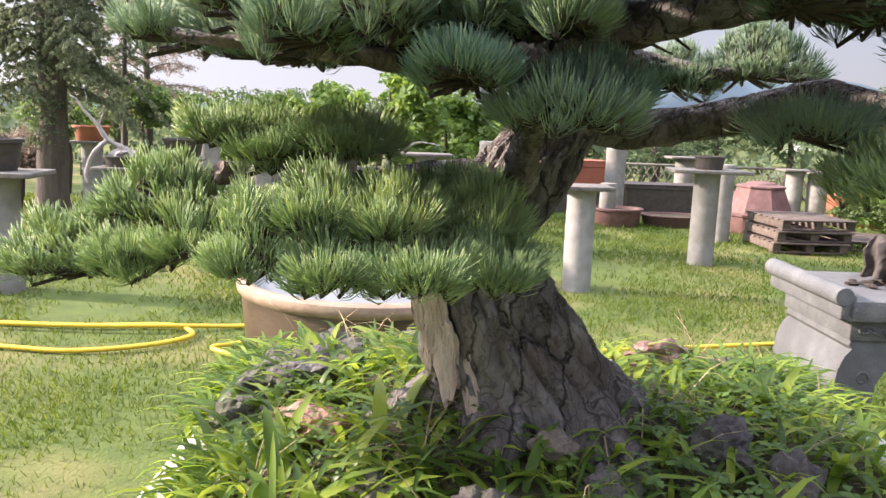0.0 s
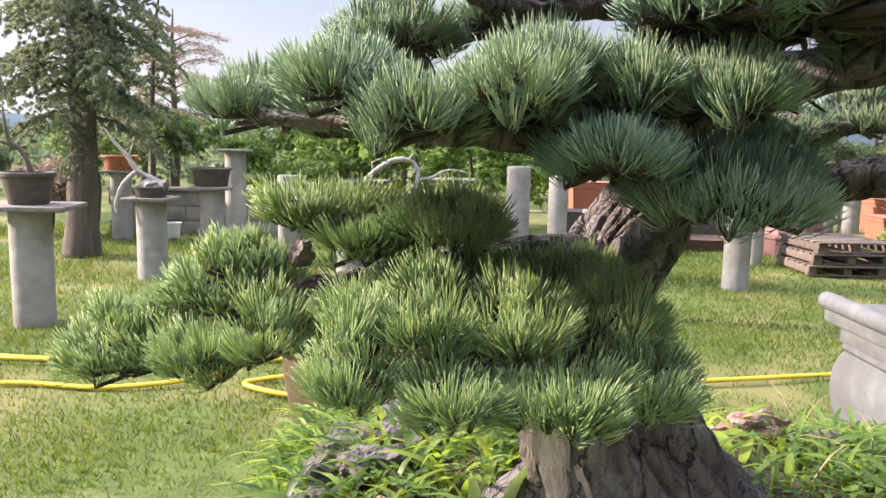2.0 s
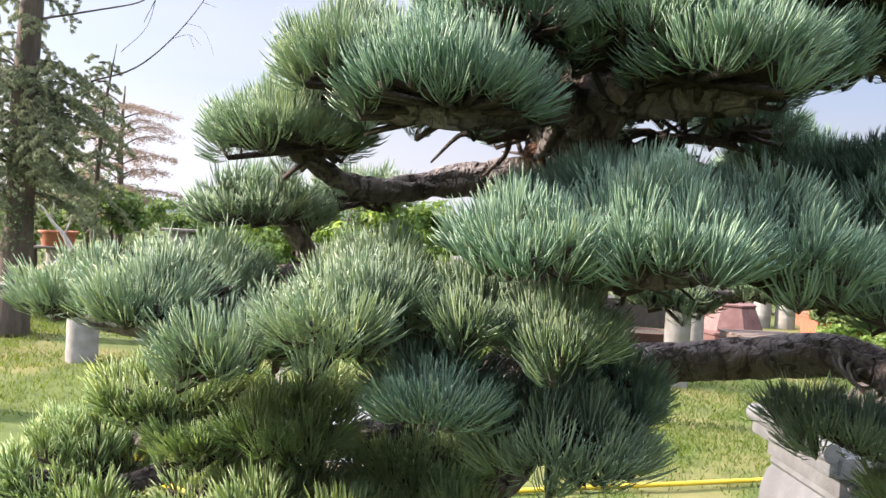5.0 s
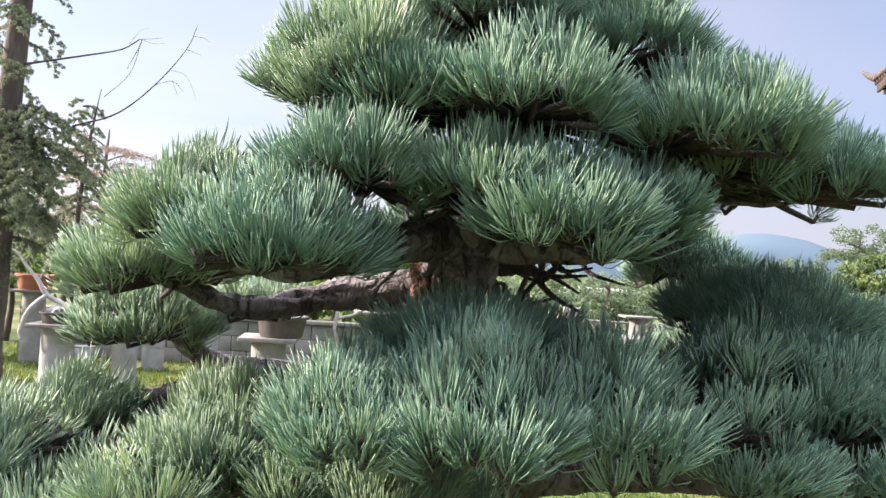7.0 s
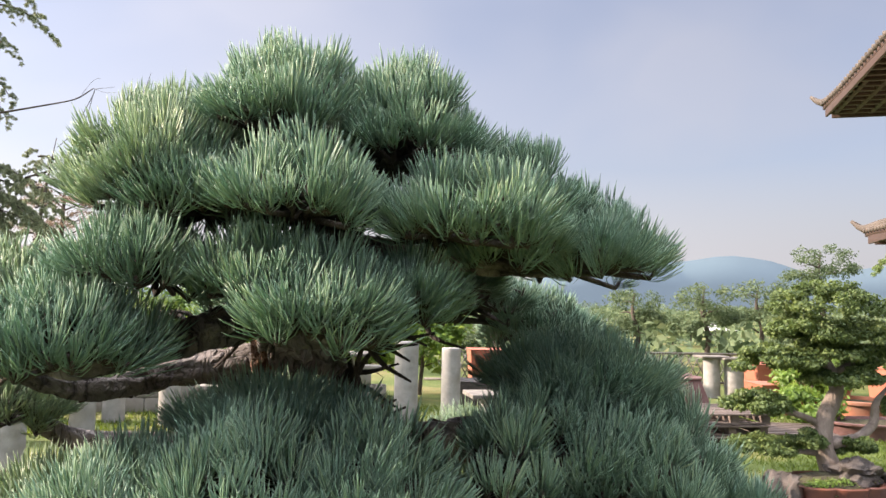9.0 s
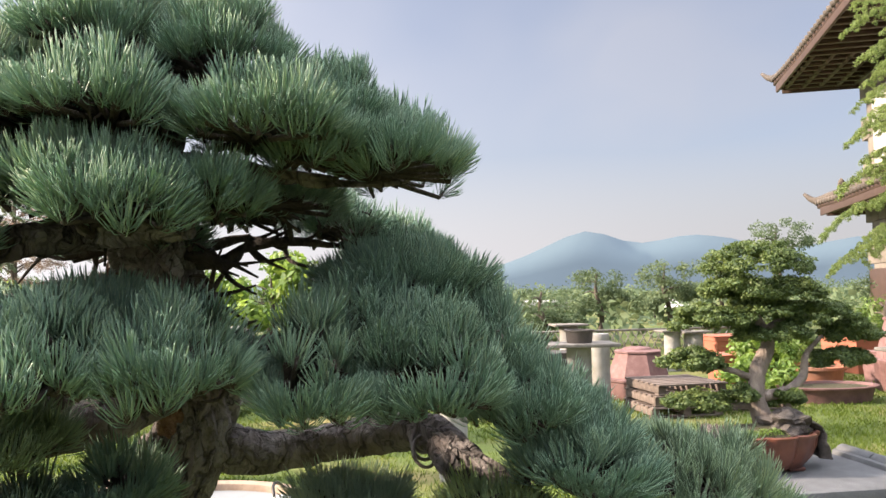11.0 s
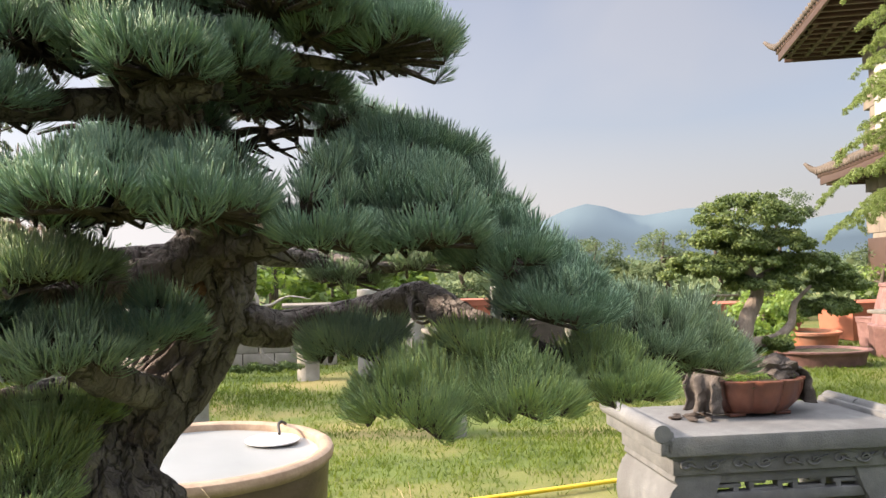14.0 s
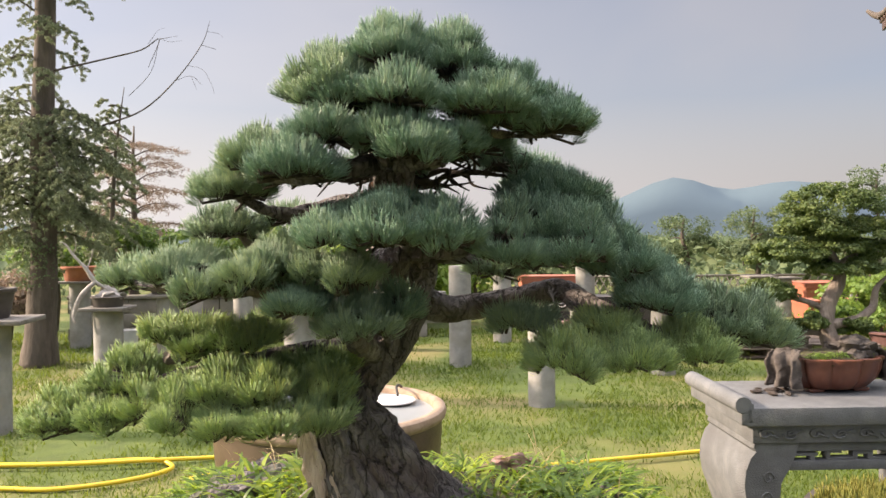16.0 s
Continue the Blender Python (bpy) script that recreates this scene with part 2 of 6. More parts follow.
JAR = mat("glazed_brown_jar", [(0.25, (0.04, 0.026, 0.017)), (0.5, (0.075, 0.05, 0.032)), (0.8, (0.12, 0.082, 0.055))], scale=7, rough=0.45, bump=0.2, fine=30,
          stain=(0.11, 0.08, 0.055), stain_scale=3, stretch=(1, 1, 2.5))
JARRIM = mat("worn_jar_rim", [(0.3, (0.22, 0.15, 0.10)), (0.7, (0.36, 0.27, 0.19))], scale=20, rough=0.6, bump=0.2)
WATERMIL = mat("jar_cover_plastic", [(0.3, (0.19, 0.205, 0.21)), (0.8, (0.25, 0.265, 0.27))], scale=3, rough=0.3, bump=0.1, fine=8)
WHITE = mat("white_plate", [(0.3, (0.55, 0.56, 0.56)), (0.8, (0.62, 0.62, 0.61))], scale=10, rough=0.4, bump=0)
HOSE = mat("yellow_hose", [(0.3, (0.62, 0.42, 0.015)), (0.7, (0.75, 0.55, 0.03))], scale=6, rough=0.45, bump=0.05)
WIRE = mat("dark_wire", [(0.3, (0.03, 0.028, 0.026)), (0.7, (0.07, 0.06, 0.055))], scale=40, rough=0.5, bump=0, metallic=0.6)
WIREBROWN = mat("old_training_wire", [(0.3, (0.10, 0.085, 0.075)), (0.7, (0.19, 0.165, 0.145))], scale=40, rough=0.6, bump=0, metallic=0.3)
TERRA = mat("terracotta", [(0.2, (0.30, 0.105, 0.055)), (0.55, (0.44, 0.165, 0.085)), (0.9, (0.54, 0.24, 0.14))], scale=10, rough=0.7, bump=0.3, objrand=0.2,
            stain=(0.30, 0.15, 0.10), stain_scale=3)
ORANGE = mat("orange_clay", [(0.2, (0.28, 0.085, 0.05)), (0.8, (0.38, 0.135, 0.08))], scale=5, rough=0.6, bump=0.15)
MAROON = mat("maroon_clay", [(0.2, (0.09, 0.045, 0.042)), (0.55, (0.16, 0.085, 0.078)), (0.9, (0.25, 0.155, 0.145))], scale=8, rough=0.75, bump=0.3, objrand=0.2)
DARKPOT = mat("dark_pot_clay", [(0.3, (0.045, 0.038, 0.034)), (0.8, (0.10, 0.085, 0.075))], scale=14, rough=0.6, bump=0.2)
BROWNPOT = mat("reddish_pot_glaze", [(0.2, (0.075, 0.027, 0.018)), (0.5, (0.14, 0.05, 0.031)), (0.85, (0.22, 0.09, 0.056))], scale=12, rough=0.38, bump=0.15,
               stain=(0.10, 0.045, 0.035), stain_scale=7)
CLOTH = mat("burlap_cloth", [(0.2, (0.032, 0.027, 0.024)), (0.5, (0.08, 0.068, 0.06)), (0.85, (0.15, 0.13, 0.115))], scale=26, rough=0.95, bump=0.8, fine=260)
PALLET = mat("old_pallet_wood", [(0.2, (0.06, 0.045, 0.037)), (0.55, (0.13, 0.10, 0.083)), (0.9, (0.22, 0.18, 0.15))], scale=16, rough=0.9, bump=0.5, objrand=0.3, stretch=(0.3, 1, 1))
JUNBARK = mat("juniper_bark", [(0.2, (0.10, 0.08, 0.065)), (0.55, (0.22, 0.18, 0.15)), (0.9, (0.36, 0.31, 0.26))], scale=30, rough=0.9, bump=0.8, stretch=(1, 1, 0.3))
TREEBARK = mat("tree_bark", [(0.2, (0.04, 0.034, 0.028)), (0.55, (0.10, 0.082, 0.066)), (0.9, (0.185, 0.155, 0.13))], scale=14, rough=0.95, bump=0.9, stretch=(1, 1, 0.25))
PALEWOOD = mat("bleached_driftwood", [(0.2, (0.18, 0.165, 0.15)), (0.8, (0.42, 0.395, 0.37))], scale=20, rough=0.8, bump=0.4)
LEAF = mat("broad_leaf", [(0.1, (0.06, 0.12, 0.03)), (0.5, (0.11, 0.19, 0.045)), (0.9, (0.19, 0.28, 0.07))], scale=1.2, rough=0.55, bump=0, island=0.6, glow_through=0.35)
BRIGHTLEAF = mat("bright_leaf", [(0.1, (0.08, 0.15, 0.03)), (0.5, (0.14, 0.235, 0.045)), (0.9, (0.23, 0.33, 0.08))], scale=1.5, rough=0.5, bump=0, island=0.6, glow_through=0.45)
JUNIPER = mat("juniper_leaf", [(0.1, (0.042, 0.075, 0.022)), (0.5, (0.078, 0.122, 0.032)), (0.9, (0.155, 0.205, 0.052))], scale=9, rough=0.6, bump=0, island=0.5, glow_through=0.3)
CONIFER = mat("feathery_leaf", [(0.1, (0.111, 0.143, 0.091)), (0.5, (0.176, 0.215, 0.130)), (0.9, (0.260, 0.293, 0.169))], scale=1.3, rough=0.65, bump=0, island=0.5, glow_through=0.4)
FEATHER = mat("light_feathery_leaf", [(0.1, (0.11, 0.16, 0.06)), (0.5, (0.18, 0.25, 0.085)), (0.9, (0.27, 0.34, 0.12))], scale=1.3, rough=0.65, bump=0, island=0.5, glow_through=0.45)
RUST = mat("rust_leaf", [(0.1, (0.131, 0.106, 0.081)), (0.5, (0.206, 0.163, 0.119)), (0.9, (0.288, 0.237, 0.163))], scale=2, rough=0.7, bump=0, island=0.5, glow_through=0.35)
FARLEAF = mat("far_leaf", [(0.1, (0.055, 0.09, 0.045)), (0.5, (0.095, 0.14, 0.068)), (0.9, (0.155, 0.20, 0.095))], scale=0.5, rough=0.8, bump=0, island=0.5, glow_through=0.3)
ROOFTILE = mat("grey_brown_tile", [(0.2, (0.05, 0.042, 0.036)), (0.6, (0.09, 0.074, 0.06)), (0.9, (0.135, 0.112, 0.092))], scale=3, rough=0.8, bump=0.3, objrand=0.3)
REDWOOD = mat("red_painted_wood", [(0.2, (0.045, 0.026, 0.02)), (0.8, (0.075, 0.045, 0.034))], scale=5, rough=0.6, bump=0.1)
WALLSTONE = mat("grey_wall_stone", [(0.2, (0.13, 0.115, 0.095)), (0.6, (0.20, 0.175, 0.145)), (0.9, (0.27, 0.24, 0.20))], scale=2.5, rough=0.85, bump=0.3, stain=(0.12, 0.11, 0.095), stain_scale=1)
PLASTER = mat("white_plaster", [(0.3, (0.38, 0.375, 0.36)), (0.8, (0.48, 0.475, 0.46))], scale=2, rough=0.8, bump=0.1)
WALLGREY = mat("old_block_wall", [(0.2, (0.15, 0.14, 0.12)), (0.6, (0.26, 0.245, 0.22)), (0.9, (0.36, 0.34, 0.31))], scale=4, rough=0.9, bump=0.5, stain=(0.12, 0.13, 0.08), stain_scale=1.5)


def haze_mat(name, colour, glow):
    """Far land with the veil of kilometres of bright air painted in as glow."""
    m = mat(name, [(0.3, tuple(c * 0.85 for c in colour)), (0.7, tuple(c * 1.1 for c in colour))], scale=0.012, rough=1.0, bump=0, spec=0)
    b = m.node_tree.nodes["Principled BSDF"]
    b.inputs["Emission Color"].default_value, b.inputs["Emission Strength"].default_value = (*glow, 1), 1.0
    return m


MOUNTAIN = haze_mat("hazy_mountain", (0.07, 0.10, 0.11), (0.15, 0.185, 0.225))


# ---- building blocks ----


def tri_mesh(name, verts, tris, material, smooth=False):
    me = bpy.data.meshes.new(name)
    verts, tris = np.asarray(verts, np.float32), np.asarray(tris, np.int32)
    me.vertices.add(len(verts))
    me.vertices.foreach_set("co", verts.ravel())
    me.loops.add(tris.size)
    me.loops.foreach_set("vertex_index", tris.ravel())
    me.polygons.add(len(tris))
    me.polygons.foreach_set("loop_start", np.arange(0, tris.size, 3, dtype=np.int32))
    if smooth:
        me.polygons.foreach_set("use_smooth", np.ones(len(tris), bool))
    me.materials.append(material)
    me.update(calc_edges=True)
    return me


def put(name, data, parent=None, m=None, label=""):
    ob = new(name, data)
    if parent is not None:
        ob.parent = parent
    if m is not None:
        ob.matrix_basis = m
    return tagged(ob, label)


def part(name, bm, material, parent, label="", smooth=True, m=None):
    me = bpy.data.meshes.new(name)
    bm.to_mesh(me)
    bm.free()
    me.materials.append(material)
    if smooth:
        me.polygons.foreach_set("use_smooth", [True] * len(me.polygons))
        me.set_sharp_from_angle(angle=radians(38))
    return put(name, me, parent, m, label)


def thing(name, label, category, m=None, group="", kind=""):
    return tagged(put(name, None, None, m), label, category, group, kind)


def box(sx, sy, sz, at=(0, 0, 0), bevel=0.0, bm=None, turn=None):
    """A box that stands on z = at[2]."""
    bm = bm or bmesh.new()
    r = bmesh.ops.create_cube(bm, size=1)["verts"]
    bmesh.ops.scale(bm, vec=(sx, sy, sz), verts=r)
    if bevel:
        edges = list({e for v in r for e in v.link_edges})
        r = [v for v in bmesh.ops.bevel(bm, geom=edges, offset=bevel, segments=2, affect="EDGES", profile=0.5)["verts"]]
        r = list({v for f in {f for v in r for f in v.link_faces} for v in f.verts})
    if turn is not None:
        bmesh.ops.transform(bm, matrix=turn, verts=r)
    bmesh.ops.translate(bm, vec=(at[0], at[1], at[2] + sz / 2), verts=r)
    return bm


def lathe(profile, segments=32, bm=None, wobble=0.0, squash=(1, 1), lobes=0, lobe=0.0):
    """Turns a profile of (radius, height) round z; lobes press flutes into it."""
    bm = bm or bmesh.new()
    rings = []
    for r, z in profile:
        ring = []
        for k in range(segments):
            a = 2 * math.pi * k / segments
            rr = r * (1 + wobble * (noise.noise((math.cos(a) * 2, math.sin(a) * 2, z * 5)))) * (1 - lobe * (0.5 + 0.5 * math.cos(lobes * a)) ** 6 if lobes else 1)
            ring.append(bm.verts.new((rr * math.cos(a) * squash[0], rr * math.sin(a) * squash[1], z)))
        rings.append(ring)
    for a, b in zip(rings, rings[1:]):
        for k in range(segments):
            bm.faces.new((a[k], a[(k + 1) % segments], b[(k + 1) % segments], b[k]))
    if profile[0][0] > 1e-4:
        bm.faces.new(rings[0][::-1])
    if profile[-1][0] > 1e-4:
        bm.faces.new(rings[-1])
    return bm


def smooth_line(points, steps):
    """A Catmull-Rom line through rows of numbers."""
    p = np.array(points, float)
    p = np.vstack([2 * p[0] - p[1], p, 2 * p[-1] - p[-2]])
    out = []
    for k in range(1, len(p) - 2):
        for s in np.arange(steps) / steps:
            a, b, c, d = p[k - 1:k + 3]
            out.append(0.5 * (2 * b + (c - a) * s + (2 * a - 5 * b + 4 * c - d) * s * s + (3 * b - a - 3 * c + d) * s ** 3))
    out.append(p[-2])
    return np.array(out)


def tube_arrays(line, sides, rough=0.0, seed=0.0, plates=0.0):
    """Vertices and triangles of a limb along rows of x, y, z, radius; rough and plates push the bark in and out."""
    line = np.array(line, float)
    n = len(line)
    c, rad = line[:, :3], line[:, 3]
    tan = np.gradient(c, axis=0)
    tan /= np.linalg.norm(tan, axis=1)[:, None] + 1e-9
    run = np.concatenate([[0], np.cumsum(np.linalg.norm(np.diff(c, axis=0), axis=1))])
    side = np.cross(tan[0], (0.3, 0.9, 0.2))
    verts = np.zeros((n, sides, 3))
    for k in range(n):
        side = side - tan[k] * side.dot(tan[k])
        side /= np.linalg.norm(side) + 1e-9
        other = np.cross(tan[k], side)
        for j in range(sides):
            a = 2 * math.pi * j / sides
            d = side * math.cos(a) + other * math.sin(a)
            r = rad[k]
            if rough:
                q = c[k] + d * r
                r *= 1 + rough * noise.noise(Vector((q[0] + seed, q[1], q[2] * 0.19)) * 9)
                if plates:
                    turn = a + run[k] * 1.6
                    v = Vector((rad[k] * math.cos(turn) + seed, rad[k] * math.sin(turn), run[k] * 0.15))
                    w = v + Vector((noise.noise(v * 30), noise.noise(v * 30 + Vector((5, 0, 0))), 0.5 * noise.noise(v * 30 + Vector((0, 5, 0))))) * plates * 0.45
                    w += Vector((noise.noise(v * 95), noise.noise(v * 95 + Vector((5, 0, 0))), 0)) * plates * 0.16
                    f, p = noise.voronoi(w * (1.0 / plates), distance_metric="DISTANCE")
                    crack = min(f[1] - f[0], 0.17) / 0.17
                    layer = noise.noise(w * (2.2 / plates) + p[0] * 3)
                    r += plates * ((crack ** 0.45 - 0.9) * 0.38 + 0.14 * noise.noise(p[0] * 7.3) + 0.10 * math.tanh(layer * 9) + 0.07 * noise.noise(Vector((v.x, v.y, v.z * 2.2)) * 120) + 0.05 * noise.noise(v * 300))
            verts[k, j] = c[k] + d * r
    idx = np.arange(n * sides).reshape(n, sides)
    a, b = idx[:-1], idx[1:]
    a2, b2 = np.roll(a, -1, 1), np.roll(b, -1, 1)
    tris = np.concatenate([np.stack([a, a2, b2], -1).reshape(-1, 3), np.stack([a, b2, b], -1).reshape(-1, 3)])
    v = verts.reshape(-1, 3)
    end = np.array([c[0], c[-1]])
    k0 = len(v)
    caps = np.concatenate([np.stack([np.full(sides, k0), np.roll(idx[0], -1), idx[0]], -1), np.stack([np.full(sides, k0 + 1), idx[-1], np.roll(idx[-1], -1)], -1)])
    return np.vstack([v, end]), np.vstack([tris, caps])


def join(pieces):
    vs, ts, k = [], [], 0
    for v, t in pieces:
        vs.append(v)
        ts.append(np.asarray(t) + k)
        k += len(v)
    return np.vstack(vs), np.vstack(ts)


def limb(name, points, material, parent, steps=8, sides=10, rough=0.12, seed=0.0, plates=0.0, label=""):
    v, t = tube_arrays(smooth_line(points, steps), sides, rough, seed, plates)
    return put(name, tri_mesh(name, v, t, material, True), parent, None, label)


def unit(a):
    return a / (np.linalg.norm(a, axis=-1, keepdims=True) + 1e-9)


def frames_for(axis):
    """Two directions at right angles to each axis."""
    ref = np.where(np.abs(axis[:, 2:3]) < 0.9, np.array([[0, 0, 1.0]]), np.array([[1.0, 0, 0]]))
    s = unit(np.cross(axis, ref))
    return s, np.cross(axis, s)


def needles(base, way, up, length, width, light=False):
    """Slim three-sided needles of even width with blunt tips, each from its base along its way, bending more and more toward up; the light form has one bend less."""
    n = len(base)
    way2, way3 = unit(way + up * 0.9), unit(way + up * 2.0)
    mid = base + way * (length * 0.36)[:, None]
    far = mid + way2 * (length * 0.50)[:, None]
    tip = far + way3 * (length * 0.15)[:, None]
    rings = [(far * 0.75 + mid * 0.25, 0.5)] if light else [(mid, 0.46), (far, 0.46)]
    s, o = frames_for(unit(way + way2))
    v = np.zeros((n, 2 + 3 * len(rings), 3))
    v[:, 0], v[:, -1] = base, tip
    f = []
    for k in range(3):
        a = 2 * math.pi * k / 3
        d = s * math.cos(a) + o * math.sin(a)
        for i, (at, w) in enumerate(rings):
            v[:, 1 + 3 * i + k] = at + d * (width * w)[:, None]
        j = (k + 1) % 3
        f.append((0, 1 + j, 1 + k))
        if not light:
            f += [(1 + k, 1 + j, 4 + j), (1 + k, 4 + j, 4 + k)]
        e = 3 * len(rings) - 2
        f.append((e + k, e + j, e + 3))
    f, w = np.array(f), v.shape[1]
    return v.reshape(-1, 3), (f[None] + (np.arange(n) * w)[:, None, None]).reshape(-1, 3)


def leaf_cloud(centres, radii, count, size, seed, long=1.7, flat=0.5, shell=0.55, droop=0.0):
    """Small folded leaves through ellipsoids, thickest near their outside."""
    g = np.random.default_rng(seed)
    centres, radii = np.array(centres, float), np.array(radii, float)
    share = radii.prod(1) ** (2 / 3)
    pick = g.choice(len(centres), count, p=share / share.sum())
    d = unit(g.normal(size=(count, 3)))
    r = g.uniform(shell ** 3, 1, count) ** (1 / 3) * (1 + 0.14 * g.normal(size=count))
    at = centres[pick] + d * radii[pick] * r[:, None]
    nrm = unit(d * (1 - flat) + np.array([0, 0, 1.0]) * flat + g.normal(size=(count, 3)) * 0.45)
    s, o = frames_for(nrm)
    turn = g.uniform(0, 2 * math.pi, count)[:, None]
    s, o = s * np.cos(turn) + o * np.sin(turn), o * np.cos(turn) - s * np.sin(turn)
    sz = (size * g.uniform(0.6, 1.3, count))[:, None]
    down = np.array([0, 0, -1.0]) * sz * droop
    v = np.stack([at - s * sz * long * 0.5, at + o * sz * 0.42 + nrm * sz * 0.10, at + s * sz * long * 0.5 + down, at - o * sz * 0.42 + nrm * sz * 0.10], 1)
    f = np.array([(0, 1, 2), (0, 2, 3)])
    return v.reshape(-1, 3), (f[None] + (np.arange(count) * 4)[:, None, None]).reshape(-1, 3)


# ---- the ground ----
def ground():
    xs = np.concatenate([[-2500, -600, -150, -50], np.linspace(-14, 18, 81), [50, 150, 600, 2500]])
    ys = np.concatenate([[-2500, -300, -40], np.linspace(-4, 22, 66), [60, 160, 400, 900, 2500]])
    v = []
    for y in ys:
        for x in xs:
            z = 0.0
            if -14 <= x <= 18 and -4 <= y <= 22:
                z = 0.018 * noise.noise((x * 0.7, y * 0.7, 0)) + 0.01 * noise.noise((x * 2.5, y * 2.5, 3))
            v.append((x, y, z - 0.01))
    w = len(xs)
    t = []
    for j in range(len(ys) - 1):
        for i in range(w - 1):
            a = j * w + i
            t += [(a, a + 1, a + w + 1), (a, a + w + 1, a + w)]
    tagged(put("ground", tri_mesh("ground", v, t, LAWN, True)), "green lawn with dry straw-coloured patches", "lawn", "", "structure")
    # standing blades on the part of the lawn that is seen close
    g = np.random.default_rng(3)
    n = 230000
    y = 2.2 + 10.0 * g.uniform(0, 1, n) ** 1.5
    y = y - g.exponential(0.7, n) * np.exp((2.2 - y) * 1.2)
    x = g.uniform(-1, 1, n) * (1.2 + 0.62 * np.maximum(y, 2.0)) * g.uniform(0.9, 1.1, n) + 0.45
    y = np.concatenate([y, g.uniform(-4, 2.2, 50000)])
    x = np.concatenate([x, g.uniform(-4.5, 5.5, 50000)])
    n = len(x)
    dry = np.array([noise.noise((a * 0.85, b * 0.85, 7)) + 0.4 * noise.noise((a * 3, b * 3, 2)) for a, b in zip(x, y)])
    keep = dry < g.uniform(-0.25, 0.5, n)
    x, y = x[keep], y[keep]
    n = len(x)
    base = np.stack([x, y, np.full(n, -0.012)], 1)
    h = g.uniform(0.012, 0.034, n) * (0.8 + 0.12 * np.maximum(y, 2.0))
    lean = g.normal(size=(n, 2)) * 0.5
    w = g.uniform(0.0020, 0.0040, n) * (0.7 + 0.16 * np.maximum(y, 2.0))
    a = g.uniform(0, math.pi, n)
    side = np.stack([np.cos(a), np.sin(a), np.zeros(n)], 1) * w[:, None]
    tip = base + np.stack([lean[:, 0] * h, lean[:, 1] * h, h], 1)
    v = np.stack([base - side, base + side, tip], 1).reshape(-1, 3)
    tagged(put("grass", tri_mesh("grass", v, np.arange(3 * n).reshape(-1, 3), GRASS)), "short sunlit green grass of the lawn", "grass", "", "stuff")


ground()


# ---- the bonsai pine ----
pine = thing("bonsai_pine", "old bonsai pine with layered blue-green needle pads, in stone planter", "bonsai", pose(0.6, 1.74, 0.94))
ROOT = Matrix.Translation((-0.6, -1.74, -0.94))


def pine_part(ob):
    ob.matrix_basis = ROOT
    return ob


TRUNK = [(0.660, 1.735, 0.90, 0.122), (0.632, 1.716, 0.955, 0.096), (0.611, 1.706, 1.000, 0.084), (0.583, 1.702, 1.050, 0.077), (0.561, 1.706, 1.092, 0.070), (0.553, 1.722, 1.130, 0.056),
         (0.562, 1.748, 1.164, 0.048), (0.590, 1.775, 1.200, 0.048), (0.622, 1.787, 1.238, 0.045), (0.652, 1.795, 1.280, 0.042), (0.662, 1.795, 1.330, 0.039), (0.658, 1.770, 1.390, 0.038),
         (0.640, 1.715, 1.462, 0.034), (0.645, 1.630, 1.510, 0.028), (0.668, 1.570, 1.560, 0.020), (0.680, 1.550, 1.620, 0.010)]
pine_part(limb("trunk", TRUNK, BARK, pine, 22, 150, 0.14, 0.0, 0.030, "thick leaning trunk with deep plates of flaking bark"))
